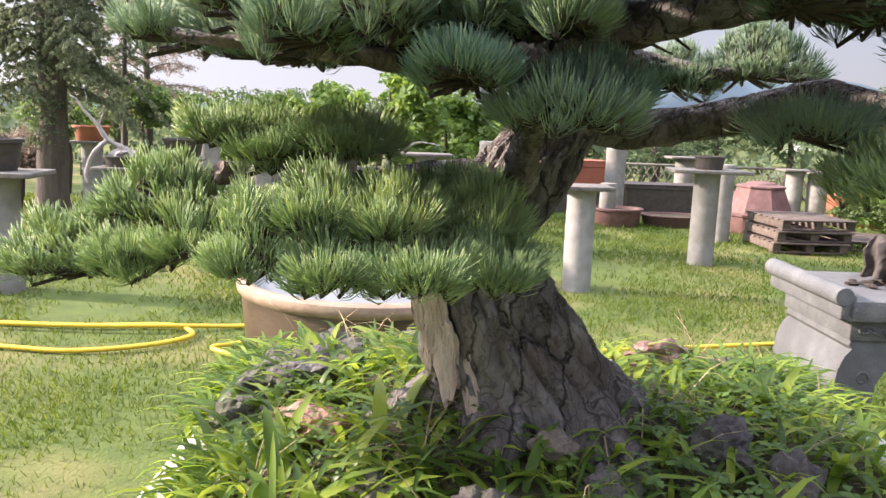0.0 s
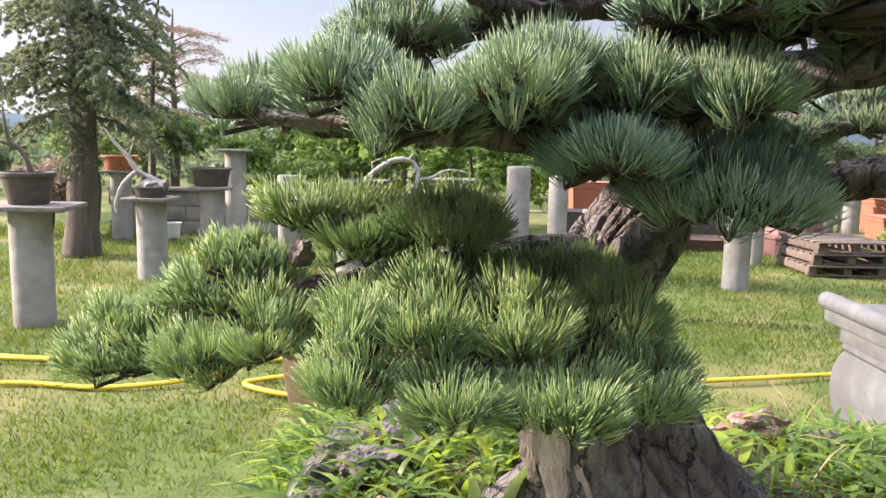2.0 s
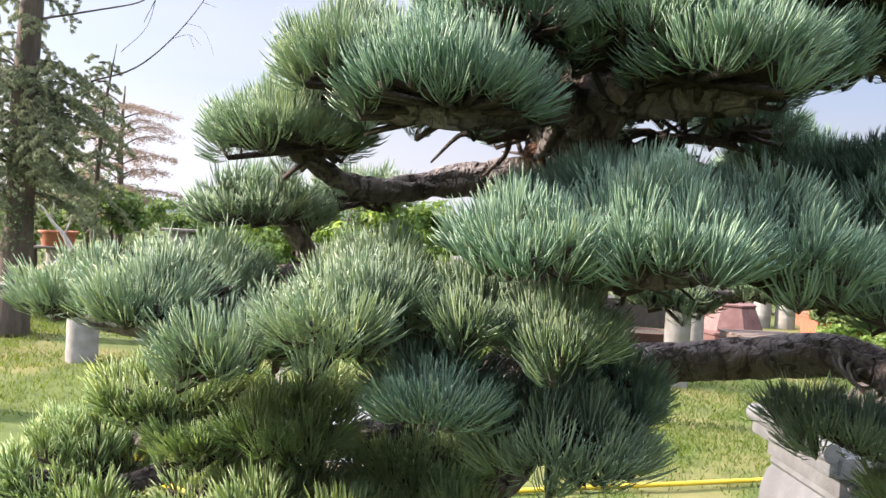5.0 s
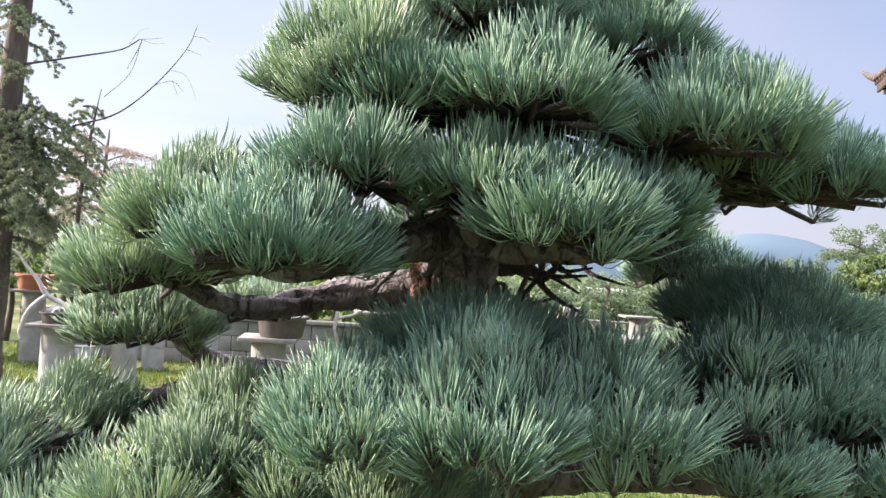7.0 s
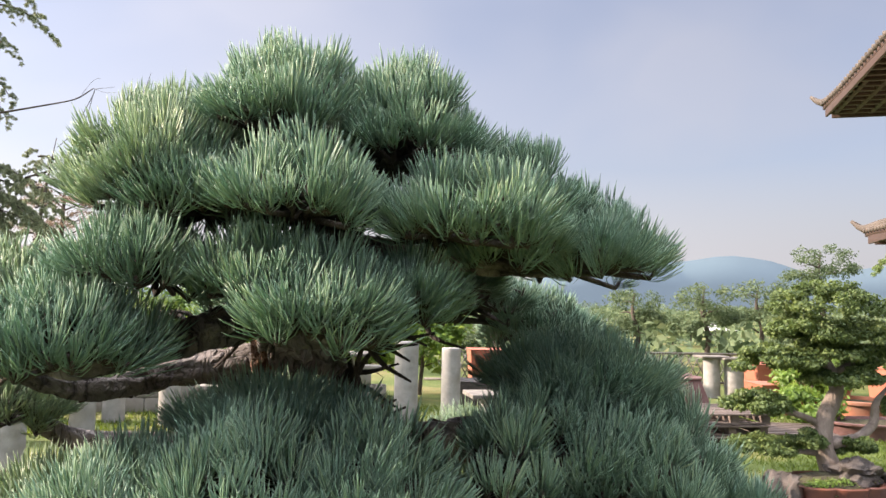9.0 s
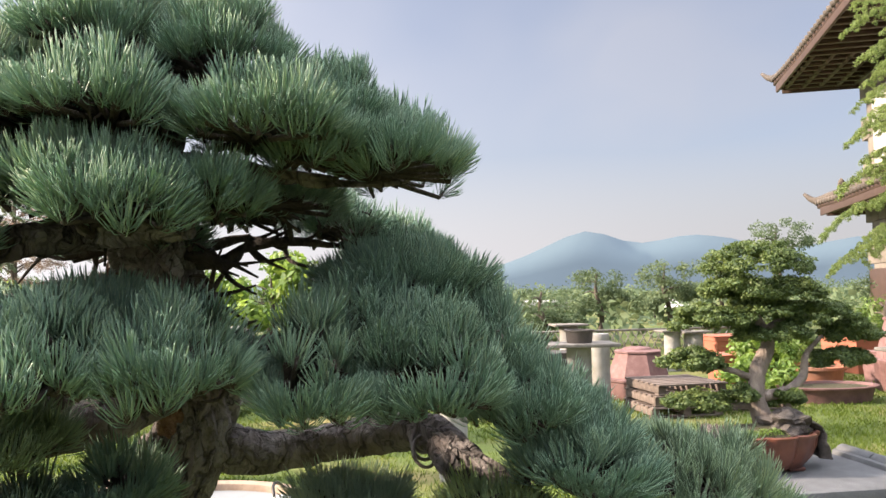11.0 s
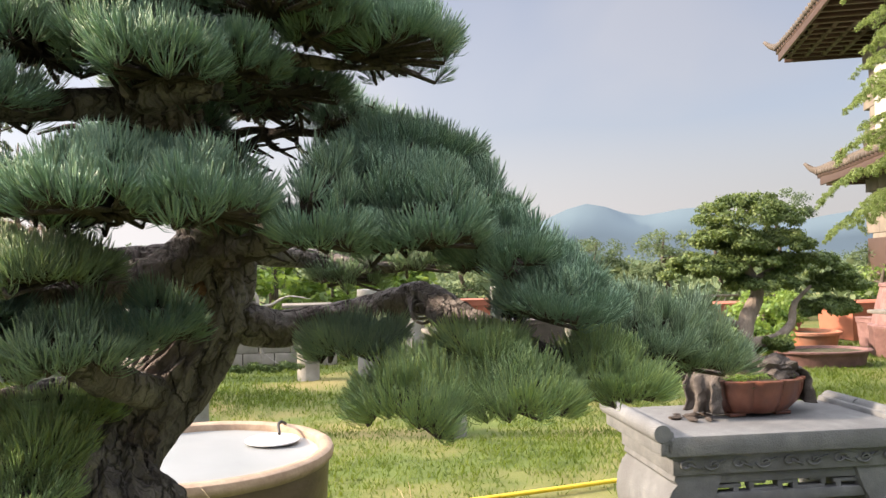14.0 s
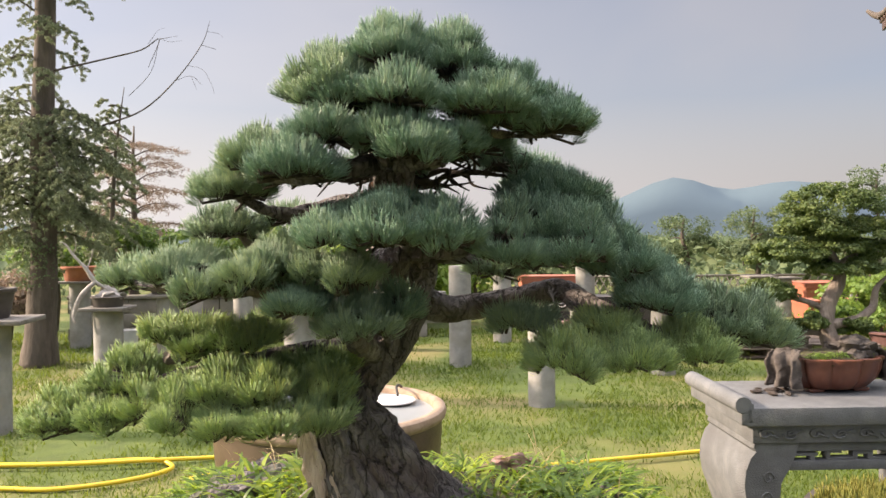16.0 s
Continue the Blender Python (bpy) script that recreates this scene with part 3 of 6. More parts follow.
BRANCHES = {
    "right": [(0.665, 1.795, 1.285, 0.030), (0.726, 1.812, 1.268, 0.022), (0.800, 1.800, 1.278, 0.020), (0.850, 1.760, 1.292, 0.019), (0.890, 1.690, 1.305, 0.016), (0.930, 1.600, 1.285, 0.012),
              (1.000, 1.540, 1.255, 0.009), (1.100, 1.590, 1.255, 0.005), (1.13, 1.60, 1.262, 0.003)],
    "right_low": [(0.890, 1.690, 1.305, 0.013), (0.905, 1.600, 1.280, 0.011), (0.905, 1.540, 1.246, 0.007), (0.90, 1.51, 1.252, 0.003)],
    "right_up": [(0.655, 1.770, 1.372, 0.028), (0.720, 1.705, 1.374, 0.022), (0.800, 1.665, 1.388, 0.018), (0.860, 1.610, 1.392, 0.014), (0.930, 1.570, 1.350, 0.009), (0.97, 1.54, 1.32, 0.006)],
    "right_mid": [(0.790, 1.668, 1.387, 0.013), (0.820, 1.590, 1.380, 0.010), (0.845, 1.520, 1.375, 0.007)],
    "right_back": [(0.662, 1.795, 1.365, 0.018), (0.760, 1.900, 1.352, 0.012), (0.830, 1.880, 1.340, 0.009), (0.880, 1.890, 1.338, 0.006), (0.92, 1.92, 1.345, 0.003)],
    "left_mid": [(0.655, 1.775, 1.365, 0.028), (0.602, 1.690, 1.328, 0.020), (0.520, 1.600, 1.316, 0.012), (0.420, 1.540, 1.320, 0.007), (0.330, 1.535, 1.326, 0.004), (0.290, 1.570, 1.335, 0.003)],
    "left_inner": [(0.655, 1.790, 1.350, 0.022), (0.540, 1.735, 1.345, 0.017), (0.430, 1.680, 1.350, 0.012), (0.370, 1.620, 1.345, 0.007), (0.320, 1.600, 1.340, 0.003)],
    "left_up": [(0.640, 1.720, 1.450, 0.020), (0.540, 1.728, 1.436, 0.014), (0.480, 1.680, 1.424, 0.010), (0.435, 1.640, 1.438, 0.006), (0.410, 1.610, 1.456, 0.003)],
    "left_back": [(0.648, 1.780, 1.375, 0.020), (0.560, 1.865, 1.345, 0.015), (0.430, 1.812, 1.356, 0.011), (0.400, 1.740, 1.392, 0.007), (0.380, 1.720, 1.408, 0.003)],
    "left_low": [(0.590, 1.765, 1.175, 0.032), (0.545, 1.725, 1.208, 0.022), (0.468, 1.712, 1.208, 0.014), (0.380, 1.670, 1.200, 0.010), (0.302, 1.655, 1.185, 0.007), (0.255, 1.645, 1.165, 0.004), (0.225, 1.65, 1.165, 0.002)],
    "front_low": [(0.575, 1.735, 1.150, 0.024), (0.535, 1.640, 1.155, 0.015), (0.480, 1.520, 1.158, 0.010), (0.46, 1.50, 1.170, 0.006), (0.44, 1.49, 1.182, 0.003)],
    "front_mid": [(0.600, 1.750, 1.205, 0.020), (0.590, 1.620, 1.240, 0.014), (0.585, 1.510, 1.276, 0.008), (0.58, 1.49, 1.292, 0.003)],
    "front_up": [(0.655, 1.780, 1.370, 0.020), (0.668, 1.660, 1.394, 0.013), (0.660, 1.490, 1.398, 0.007), (0.66, 1.46, 1.402, 0.003)],
    "crown_left": [(0.640, 1.660, 1.500, 0.022), (0.600, 1.560, 1.480, 0.014), (0.530, 1.490, 1.460, 0.009), (0.48, 1.53, 1.468, 0.006), (0.46, 1.54, 1.49, 0.003)],
    "crown_front": [(0.645, 1.620, 1.505, 0.020), (0.645, 1.535, 1.485, 0.014), (0.710, 1.500, 1.482, 0.009)],
    "crown_right": [(0.660, 1.600, 1.540, 0.016), (0.740, 1.595, 1.534, 0.008), (0.800, 1.600, 1.527, 0.0045), (0.840, 1.595, 1.524, 0.003), (0.880, 1.590, 1.530, 0.002), (0.905, 1.590, 1.542, 0.001)],
}
for k, line in enumerate(BRANCHES.values()):
    pine_part(limb("branch", line, BARK, pine, 14, 28, 0.20, k * 3.1, 0.011))

gi = np.random.default_rng(77)
for k in range(10):
    z = gi.uniform(1.345, 1.515)
    row = min(TRUNK, key=lambda r: abs(r[2] - z))
    a = gi.uniform(0, 2 * math.pi)
    reach = gi.uniform(0.08, 0.19)
    p = np.array([row[0], row[1], z])
    way = np.array([math.cos(a), math.sin(a) * 0.75, gi.uniform(-0.05, 0.22)])
    pieces, line = [], [(*p, 0.009)]
    for f in (0.25, 0.5, 0.75, 1.0):
        q = p + way * reach * f + gi.normal(0, 0.008, 3)
        line.append((*q, 0.009 - 0.0065 * f))
        for j in range(2):
            side = unit(way + gi.normal(0, 0.8, 3))
            pieces.append(tube_arrays(smooth_line([(*q, 0.0030), (*(q + side * 0.018 + gi.normal(0, 0.003, 3)), 0.0022), (*(q + side * 0.042 + gi.normal(0, 0.006, 3)), 0.0010)], 3), 5))
    pieces.append(tube_arrays(smooth_line(line, 5), 8, 0.2, k, 0.006))
    v, t = join(pieces)
    pine_part(put("bare_branch", tri_mesh("bare_branch", v, t, TWIG, True), pine))

# pads: least and greatest x, middle y, half depth, top and bottom of the needles
PADS = {
    "N1": (0.497, 0.645, 1.565, 0.090, 1.656, 1.560), "N2": (0.577, 0.717, 1.575, 0.100, 1.690, 1.605), "N3": (0.668, 0.786, 1.575, 0.100, 1.686, 1.590),
    "N4": (0.745, 0.860, 1.595, 0.085, 1.638, 1.552), "N7": (0.570, 0.700, 1.640, 0.070, 1.672, 1.590), "N5": (0.604, 0.716, 1.500, 0.070, 1.611, 1.544), "N6": (0.550, 0.636, 1.520, 0.060, 1.615, 1.546),
    "O1": (0.702, 0.824, 1.505, 0.072, 1.603, 1.534), "P1": (0.796, 0.910, 1.572, 0.082, 1.596, 1.521), "P2": (0.755, 0.840, 1.540, 0.060, 1.582, 1.528),
    "L1": (0.430, 0.524, 1.545, 0.090, 1.544, 1.472), "L0": (0.471, 0.587, 1.490, 0.075, 1.527, 1.455), "M1": (0.514, 0.607, 1.520, 0.070, 1.569, 1.504),
    "M2": (0.594, 0.679, 1.510, 0.070, 1.564, 1.497), "M3": (0.630, 0.722, 1.480, 0.068, 1.547, 1.479), "M4": (0.700, 0.758, 1.510, 0.060, 1.544, 1.490),
    "L2": (0.372, 0.478, 1.605, 0.078, 1.502, 1.438), "L3": (0.328, 0.440, 1.720, 0.070, 1.450, 1.386), "L4": (0.426, 0.510, 1.760, 0.055, 1.454, 1.409),
    "F1": (0.536, 0.614, 1.465, 0.080, 1.431, 1.375), "F2": (0.584, 0.692, 1.460, 0.085, 1.448, 1.374), "F3": (0.661, 0.758, 1.480, 0.080, 1.448, 1.373),
    "F4": (0.582, 0.707, 1.545, 0.070, 1.460, 1.408), "G1": (0.749, 0.835, 1.510, 0.072, 1.446, 1.352), "G2": (0.816, 0.934, 1.530, 0.080, 1.446, 1.350),
    "G3": (0.788, 0.940, 1.620, 0.085, 1.492, 1.431), "G4": (0.888, 0.967, 1.605, 0.075, 1.455, 1.370), "G5": (0.810, 0.932, 1.790, 0.065, 1.530, 1.462),
    "H1": (0.897, 0.996, 1.570, 0.085, 1.415, 1.334), "H2": (0.952, 1.036, 1.580, 0.080, 1.380, 1.304), "H3": (0.934, 1.038, 1.535, 0.075, 1.348, 1.289),
    "J1": (1.032, 1.138, 1.600, 0.085, 1.329, 1.249), "J2": (1.091, 1.192, 1.620, 0.080, 1.320, 1.232), "I1": (0.810, 0.917, 1.500, 0.080, 1.284, 1.222),
    "I2": (0.882, 0.996, 1.500, 0.085, 1.287, 1.223), "I3": (0.976, 1.073, 1.530, 0.080, 1.293, 1.227), "I4": (0.883, 0.957, 1.540, 0.060, 1.300, 1.258),
    "K1": (0.768, 0.862, 1.572, 0.055, 1.310, 1.262), "E1": (0.250, 0.328, 1.610, 0.070, 1.379, 1.321), "E2": (0.339, 0.400, 1.515, 0.080, 1.388, 1.333),
    "E3": (0.386, 0.452, 1.475, 0.062, 1.359, 1.314), "E4": (0.438, 0.509, 1.480, 0.068, 1.378, 1.329), "E5": (0.460, 0.541, 1.535, 0.075, 1.401, 1.340),
    "E6": (0.517, 0.575, 1.510, 0.070, 1.382, 1.334), "E7": (0.559, 0.633, 1.495, 0.075, 1.381, 1.328), "D1": (0.494, 0.568, 1.480, 0.070, 1.343, 1.290),
    "D2": (0.550, 0.656, 1.500, 0.080, 1.328, 1.267), "D3": (0.618, 0.679, 1.570, 0.070, 1.343, 1.279), "C1": (0.276, 0.392, 1.655, 0.065, 1.286, 1.245),
    "C2": (0.336, 0.412, 1.615, 0.050, 1.267, 1.225), "C3": (0.387, 0.479, 1.610, 0.062, 1.288, 1.234), "A1": (0.108, 0.200, 1.660, 0.062, 1.183, 1.111),
    "A2": (0.152, 0.250, 1.670, 0.060, 1.197, 1.118), "A3": (0.188, 0.311, 1.690, 0.075, 1.241, 1.164), "A4": (0.266, 0.336, 1.610, 0.055, 1.211, 1.143),
    "A5": (0.208, 0.285, 1.620, 0.050, 1.178, 1.131), "B1": (0.352, 0.410, 1.505, 0.070, 1.228, 1.154), "B2": (0.394, 0.462, 1.530, 0.072, 1.243, 1.184),
    "B3": (0.449, 0.519, 1.525, 0.072, 1.239, 1.182), "B4": (0.509, 0.589, 1.565, 0.070, 1.235, 1.173), "B5": (0.414, 0.484, 1.475, 0.062, 1.197, 1.152),
    "B6": (0.468, 0.540, 1.470, 0.062, 1.198, 1.155), "B7": (0.520, 0.595, 1.510, 0.062, 1.199, 1.149), "B8": (0.466, 0.592, 1.665, 0.055, 1.236, 1.193),
    "S1": (0.751, 0.869, 1.930, 0.060, 1.388, 1.315), "S2": (0.839, 0.992, 1.930, 0.070, 1.419, 1.328), 
    "U1": (0.580, 0.715, 1.660, 0.070, 1.562, 1.503), "U2": (0.695, 0.815, 1.670, 0.065, 1.558, 1.505), "U3": (0.560, 0.690, 1.705, 0.055, 1.522, 1.474),
    "E8": (0.325, 0.430, 1.610, 0.065, 1.392, 1.308), "E9": (0.425, 0.530, 1.605, 0.060, 1.396, 1.318),
    "B9": (0.345, 0.395, 1.600, 0.050, 1.212, 1.175), "B0": (0.385, 0.480, 1.610, 0.050, 1.232, 1.185), "U4": (0.670, 0.765, 1.730, 0.060, 1.548, 1.503), "G7": (0.770, 0.855, 1.755, 0.060, 1.548, 1.488), "G6": (0.775, 0.890, 1.560, 0.075, 1.468, 1.385), "T1": (0.415, 0.474, 1.700, 0.040, 1.289, 1.238),
}
NEEDLE_LEN = 0.0315


def tuft_variant(seed, count=54, spread=0.72, light=False):
    """One brush of needles fanning out of a short shoot that points up z."""
    g = np.random.default_rng(seed)
    pol = (np.sqrt(g.uniform(0, 1, count)) * spread * 1.55 + g.normal(0, 0.10, count)).clip(0, 1.3)
    az = g.uniform(0, 2 * math.pi, count)
    way = np.stack([np.sin(pol) * np.cos(az), np.sin(pol) * np.sin(az), np.cos(pol)], 1)
    base = np.stack([g.normal(0, 0.0014, count), g.normal(0, 0.0014, count), 0.008 * (1 - pol / 1.25) + g.uniform(-0.004, 0.004, count)], 1)
    up = np.tile(np.array([[0.0, 0.0, 1.0]]), (count, 1))
    wide = g.uniform(0.00080, 0.00102, count) * (1.35 if light else 1.0)
    return needles(base, way, up, NEEDLE_LEN * g.uniform(0.80, 1.03, count) * (1 - 0.10 * pol), wide, light)


TUFTS = [tuft_variant(100 + k) for k in range(12)]
THIN_TUFTS = [tuft_variant(130 + k, 38, light=True) for k in range(8)]
TUFT_MESHES = {leaf: [tri_mesh("needle_tuft", v, t, leaf) for v, t in TUFTS] for leaf in (NEEDLE, MIDDLE, SUN_TINTED)}
SUN_TINTED_PADS = ("A", "B", "C", "T", "I")          # the lower boughs, their sunlit yellow put into the needle colour


def pad_tufts(spec, seed):
    """Where the shoots of a pad stand, and which way they point: a cushion of small fanning lobes, flat below."""
    x0, x1, cy, ry, top, low = spec
    cx, rx, ry = (x0 + x1) / 2, (x1 - x0) / 2 - 0.006, ry
    fall = max(top - low - NEEDLE_LEN * 0.95, 0.010)
    g = np.random.default_rng(seed)
    s = 0.0172
    out = []
    gap = 0.046
    lobes = [((i + 0.5 * (j % 2) + g.uniform(-0.25, 0.25)) * gap, (j * 0.87 + g.uniform(-0.25, 0.25)) * gap) for i in range(-4, 5) for j in range(-4, 5)]
    for i in range(-15, 16):
        for j in range(-15, 16):
            u = (i + 0.5 * (j % 2) + g.uniform(-0.32, 0.32)) * s / rx
            v = (j * 0.87 + g.uniform(-0.32, 0.32)) * s / ry
            rho = math.hypot(u, v)
            edge = 0.95 + 0.16 * noise.noise((u * 1.6 + seed, v * 1.6, 0.3))
            if rho > edge:
                continue
            q = rho / edge
            x, y = cx + u * rx * 0.95, cy + v * ry * 0.95
            lx, ly = min(lobes, key=lambda c: (c[0] - x + cx) ** 2 + (c[1] - y + cy) ** 2)
            lx, ly = (x - cx - lx) / gap, (y - cy - ly) / gap
            z = top - fall * q ** 2.8 + 0.004 * noise.noise((x * 27, y * 27, seed * 0.37)) - 0.024 * (lx * lx + ly * ly) - NEEDLE_LEN * 1.0 + g.normal(0, 0.0015)
            tilt = 0.52 * q ** 3
            d = Vector((u * tilt + lx * 0.85 + g.normal(0, 0.09), v * tilt + ly * 0.85 + g.normal(0, 0.09), 1))
            out.append((Vector((x, y, z)), d.normalized(), g.uniform(0.86, 1.04)))
    ring = max(6, int(2 * math.pi * (rx + ry) / 2 / 0.0155))
    for k in range(ring):
        a = 2 * math.pi * (k + g.uniform(-0.3, 0.3)) / ring
        u, v = math.cos(a), math.sin(a)
        e = 0.93 + 0.16 * noise.noise((u * 1.6 + seed, v * 1.6, 0.3))
        d = Vector((u * 0.72, v * 0.72, 1.0 + g.uniform(-0.35, 0.4)))
        out.append((Vector((cx + u * rx * e * 0.94, cy + v * ry * e * 0.94, low + 0.008 + g.normal(0, 0.0030))), d.normalized(), g.uniform(0.72, 0.98)))
    return out


ALL_TUFTS = {name: pad_tufts(spec, 11 + k) for k, (name, spec) in enumerate(PADS.items())}
NEAR_LINE = sorted(b.y for rows in ALL_TUFTS.values() for b, d, s in rows)[290]
count = 0
for name, rows in ALL_TUFTS.items():
    x0, x1, cy, ry, top, low = PADS[name]
    hub = Vector(((x0 + x1) / 2 * 0.9 + 0.062, cy * 0.9 + 0.17, low + 0.012))
    whole, twigs, near = [], [], []
    leaf = SUN_TINTED if name[0] in SUN_TINTED_PADS else MIDDLE if name[0] in "ELKSJ" and name != "L0" or name in ("N1", "D2") else NEEDLE
    for base, d, size in rows:
        count += 1
        rot = d.to_track_quat("Z", "Y").to_matrix() @ Euler((0, 0, count * 2.4)).to_matrix()
        m = Matrix.LocRotScale(base, rot.to_quaternion(), (size, size, size))
        kind = count % len(TUFTS)
        if base.y <= NEAR_LINE:
            near.append((kind, m))
        else:
            v, t = TUFTS[kind] if base.y < cy - 0.15 * ry and cy < 1.63 else THIN_TUFTS[count % len(THIN_TUFTS)]
            mm = np.array(m)
            whole.append((v @ mm[:3, :3].T + mm[:3, 3], t))
        mid = hub.lerp(base, 0.6)
        line = smooth_line([(*hub, 0.0028), (*mid, 0.0022), (*(base + d * 0.001), 0.0019), (*(base + d * 0.008), 0.0012)], 1)
        twigs.append(tube_arrays(line, 4))
    gt = np.random.default_rng(500 + len(name) + int(x0 * 1000))
    for k in range(14):
        a, reach = gt.uniform(0, 2 * math.pi), gt.uniform(0.35, 0.92)
        p = np.array(hub) + gt.normal(0, 0.004, 3)
        goal = np.array([(x0 + x1) / 2 + math.cos(a) * (x1 - x0) / 2 * reach, cy + math.sin(a) * ry * reach, low + gt.uniform(0.012, 0.024)])
        line = [(*p, 0.0026)]
        for f in (0.3, 0.55, 0.8, 1.0):
            line.append((*(p + (goal - p) * f + gt.normal(0, 0.005, 3)), 0.0026 - 0.0018 * f))
        twigs.append(tube_arrays(smooth_line(line, 2), 5))
    v, t = join(whole) if whole else join([TUFTS[0]])
    if not whole:
        v = v * 0.9 + np.array(rows[0][0])
    pad = pine_part(put("foliage_pad", tri_mesh("foliage_pad", v, t, leaf), pine, None, "yellow-green needles, sunlight painted into their colour" if leaf is SUN_TINTED else ""))
    for kind, m in near:
        put("needle_tuft", TUFT_MESHES[leaf][kind], pad, m)
    v, t = join(twigs)
    pine_part(put("twig", tri_mesh("twig", v, t, TWIG, True), pine))

# scars, stubs and training wire


def lump(name, at, radius, material, parent, stretch=(1, 1, 1), amount=0.35, seed=0.0, sub=3, label="", local=None):
    bm = bmesh.new()
    bmesh.ops.create_icosphere(bm, subdivisions=sub, radius=1)
    for v in bm.verts:
        n = v.co.normalized()
        r = 1 + amount * noise.noise(n * 1.7 + Vector((seed, 0, 0))) + amount * 0.5 * noise.noise(n * 4.5 + Vector((0, seed, 0)))
        v.co = Vector((n.x * stretch[0], n.y * stretch[1], n.z * stretch[2])) * r * radius
    for v in bm.verts:
        v.co += Vector(at)
    ob = part(name, bm, material, parent, label)
    if local is not None:
        ob.matrix_basis = local
    return ob


lump("rotten_patch", (0.612, 1.690, 1.455), 0.015, WOODROT, pine, (0.8, 0.9, 1.2), 0.6, 1, 3, "reddish crumbling dead wood", ROOT)
lump("bark_scar", (0.640, 1.765, 1.318), 0.017, WOODROT, pine, (0.7, 0.8, 1.5), 0.5, 2, 3, "reddish torn bark", ROOT)
lump("branch_stub", (0.545, 1.720, 1.195), 0.016, CUT, pine, (1, 0.8, 1), 0.25, 5, 3, "round healed branch stub", ROOT)
lump("branch_stub", (0.304, 1.690, 1.212), 0.011, CUT, pine, (1, 1, 1.1), 0.4, 6, 3, "grey knobbly branch stub", ROOT)
lump("branch_stub", (0.642, 1.528, 1.487), 0.012, CUT, pine, (1, 0.7, 1), 0.3, 7, 3, "ringed knot of an old cut", ROOT)
lump("branch_stub", (0.628, 1.592, 0.985), 0.015, CUT, pine, (1.3, 0.5, 0.8), 0.6, 8, 3, "pale flat root knob", ROOT)
gk = np.random.default_rng(61)
for k in range(12):
    z, turn = gk.uniform(1.005, 1.100), radians(gk.uniform(205, 236))
    row = min(TRUNK, key=lambda r: abs(r[2] - z))
    c, s_ = math.cos(turn), math.sin(turn)
    ob = lump("torn_bark", (0, 0, 0), 1.0, TORN, pine, (0.005, gk.uniform(0.007, 0.013), gk.uniform(0.022, 0.044)), 0.6, k * 2.7, 3, "pinkish torn inner bark")
    ob.matrix_basis = ROOT @ pose(row[0] + c * (row[3] + 0.006), row[1] + s_ * (row[3] + 0.006), z, 0, gk.uniform(4, 16), math.degrees(turn))
for k in range(6):
    a = (0.3, 1.2, 2.3, 3.3, 4.4, 5.4)[k]
    c, s_ = math.cos(a), math.sin(a)
    pine_part(limb("root", [(0.615 + c * 0.07, 1.735 + s_ * 0.07, 0.985, 0.045), (0.615 + c * 0.125, 1.735 + s_ * 0.125, 0.955, 0.032), (0.615 + c * 0.19, 1.735 + s_ * 0.19, 0.925, 0.014)],
                   BARK, pine, 8, 20, 0.25, k * 1.7, 0.012))
coil = [(0.882 + 0.010 * math.cos(a), 1.690 + 0.012 * math.sin(a) - a * 0.0020, 1.303 + 0.010 * math.sin(a) - 0.0006 * a, 0.0017) for a in np.linspace(0, 21, 90)]
v, t = tube_arrays(coil, 6)
pine_part(put("training_wire", tri_mesh("training_wire", v, t, WIREBROWN, True), pine, None, "grey wire coiled round a branch"))


# ---- its planter, soil, weeds and stones ----
def rounded(x0, x1, y0, y1, r, n=6):
    pts = []
    for cx, cy, a0 in ((x1 - r, y1 - r, 0), (x0 + r, y1 - r, 90), (x0 + r, y0 + r, 180), (x1 - r, y0 + r, 270)):
        for k in range(n + 1):
            a = radians(a0 + 90 * k / n)
            pts.append((cx + r * math.cos(a), cy + r * math.sin(a)))
    return pts


def tray(name, label, x0, x1, y0, y1, z0, z1, wall, material, r=0.05):
    top = thing(name, label, "planter", pose((x0 + x1) / 2, (y0 + y1) / 2, z0))
    bm = bmesh.new()
    ox, oy = (x0 + x1) / 2, (y0 + y1) / 2
    rings = []
    for inset, z in ((0.06, 0), (0.03, 0.01), (0.0, (z1 - z0) * 0.75), (-0.012, z1 - z0 - 0.022), (-0.012, z1 - z0 - 0.004), (-0.006, z1 - z0), (wall - 0.006, z1 - z0), (wall, z1 - z0 - 0.006), (wall, z1 - z0 - 0.09)):
        rings.append([bm.verts.new((x - ox, y - oy, z)) for x, y in rounded(x0 + inset, x1 - inset, y0 + inset, y1 - inset, max(0.015, r - inset * 0.5))])
    for a, b in zip(rings, rings[1:]):
        for k in range(len(a)):
            bm.faces.new((a[k], a[(k + 1) % len(a)], b[(k + 1) % len(a)], b[k]))
    bm.faces.new(rings[0][::-1])
    bm.faces.new(rings[-1])
    part("body", bm, material, top)
    for sx in (-1, 1):
        for sy in (-1, 1):
            part("foot", box(0.09, 0.07, 0.03, (sx * ((x1 - x0) / 2 - 0.16), sy * ((y1 - y0) / 2 - 0.13), -0.03), 0.006), material, top)
    return top


PX0, PX1, PY0, PY1 = 0.240, 1.08, 1.36, 2.14
tray("stone_planter", "pale grey stone planter with flat rim", PX0, PX1, PY0, PY1, 0.70, 0.895, 0.045, MARBLE)
stand = thing("planter_stand", "grey concrete drum carrying the stone planter", "stand", pose(0.645, 1.75, 0))
part("drum", lathe([(0.2, -0.02), (0.2, 0.60), (0.195, 0.61)], 40), CONCRETE, stand)
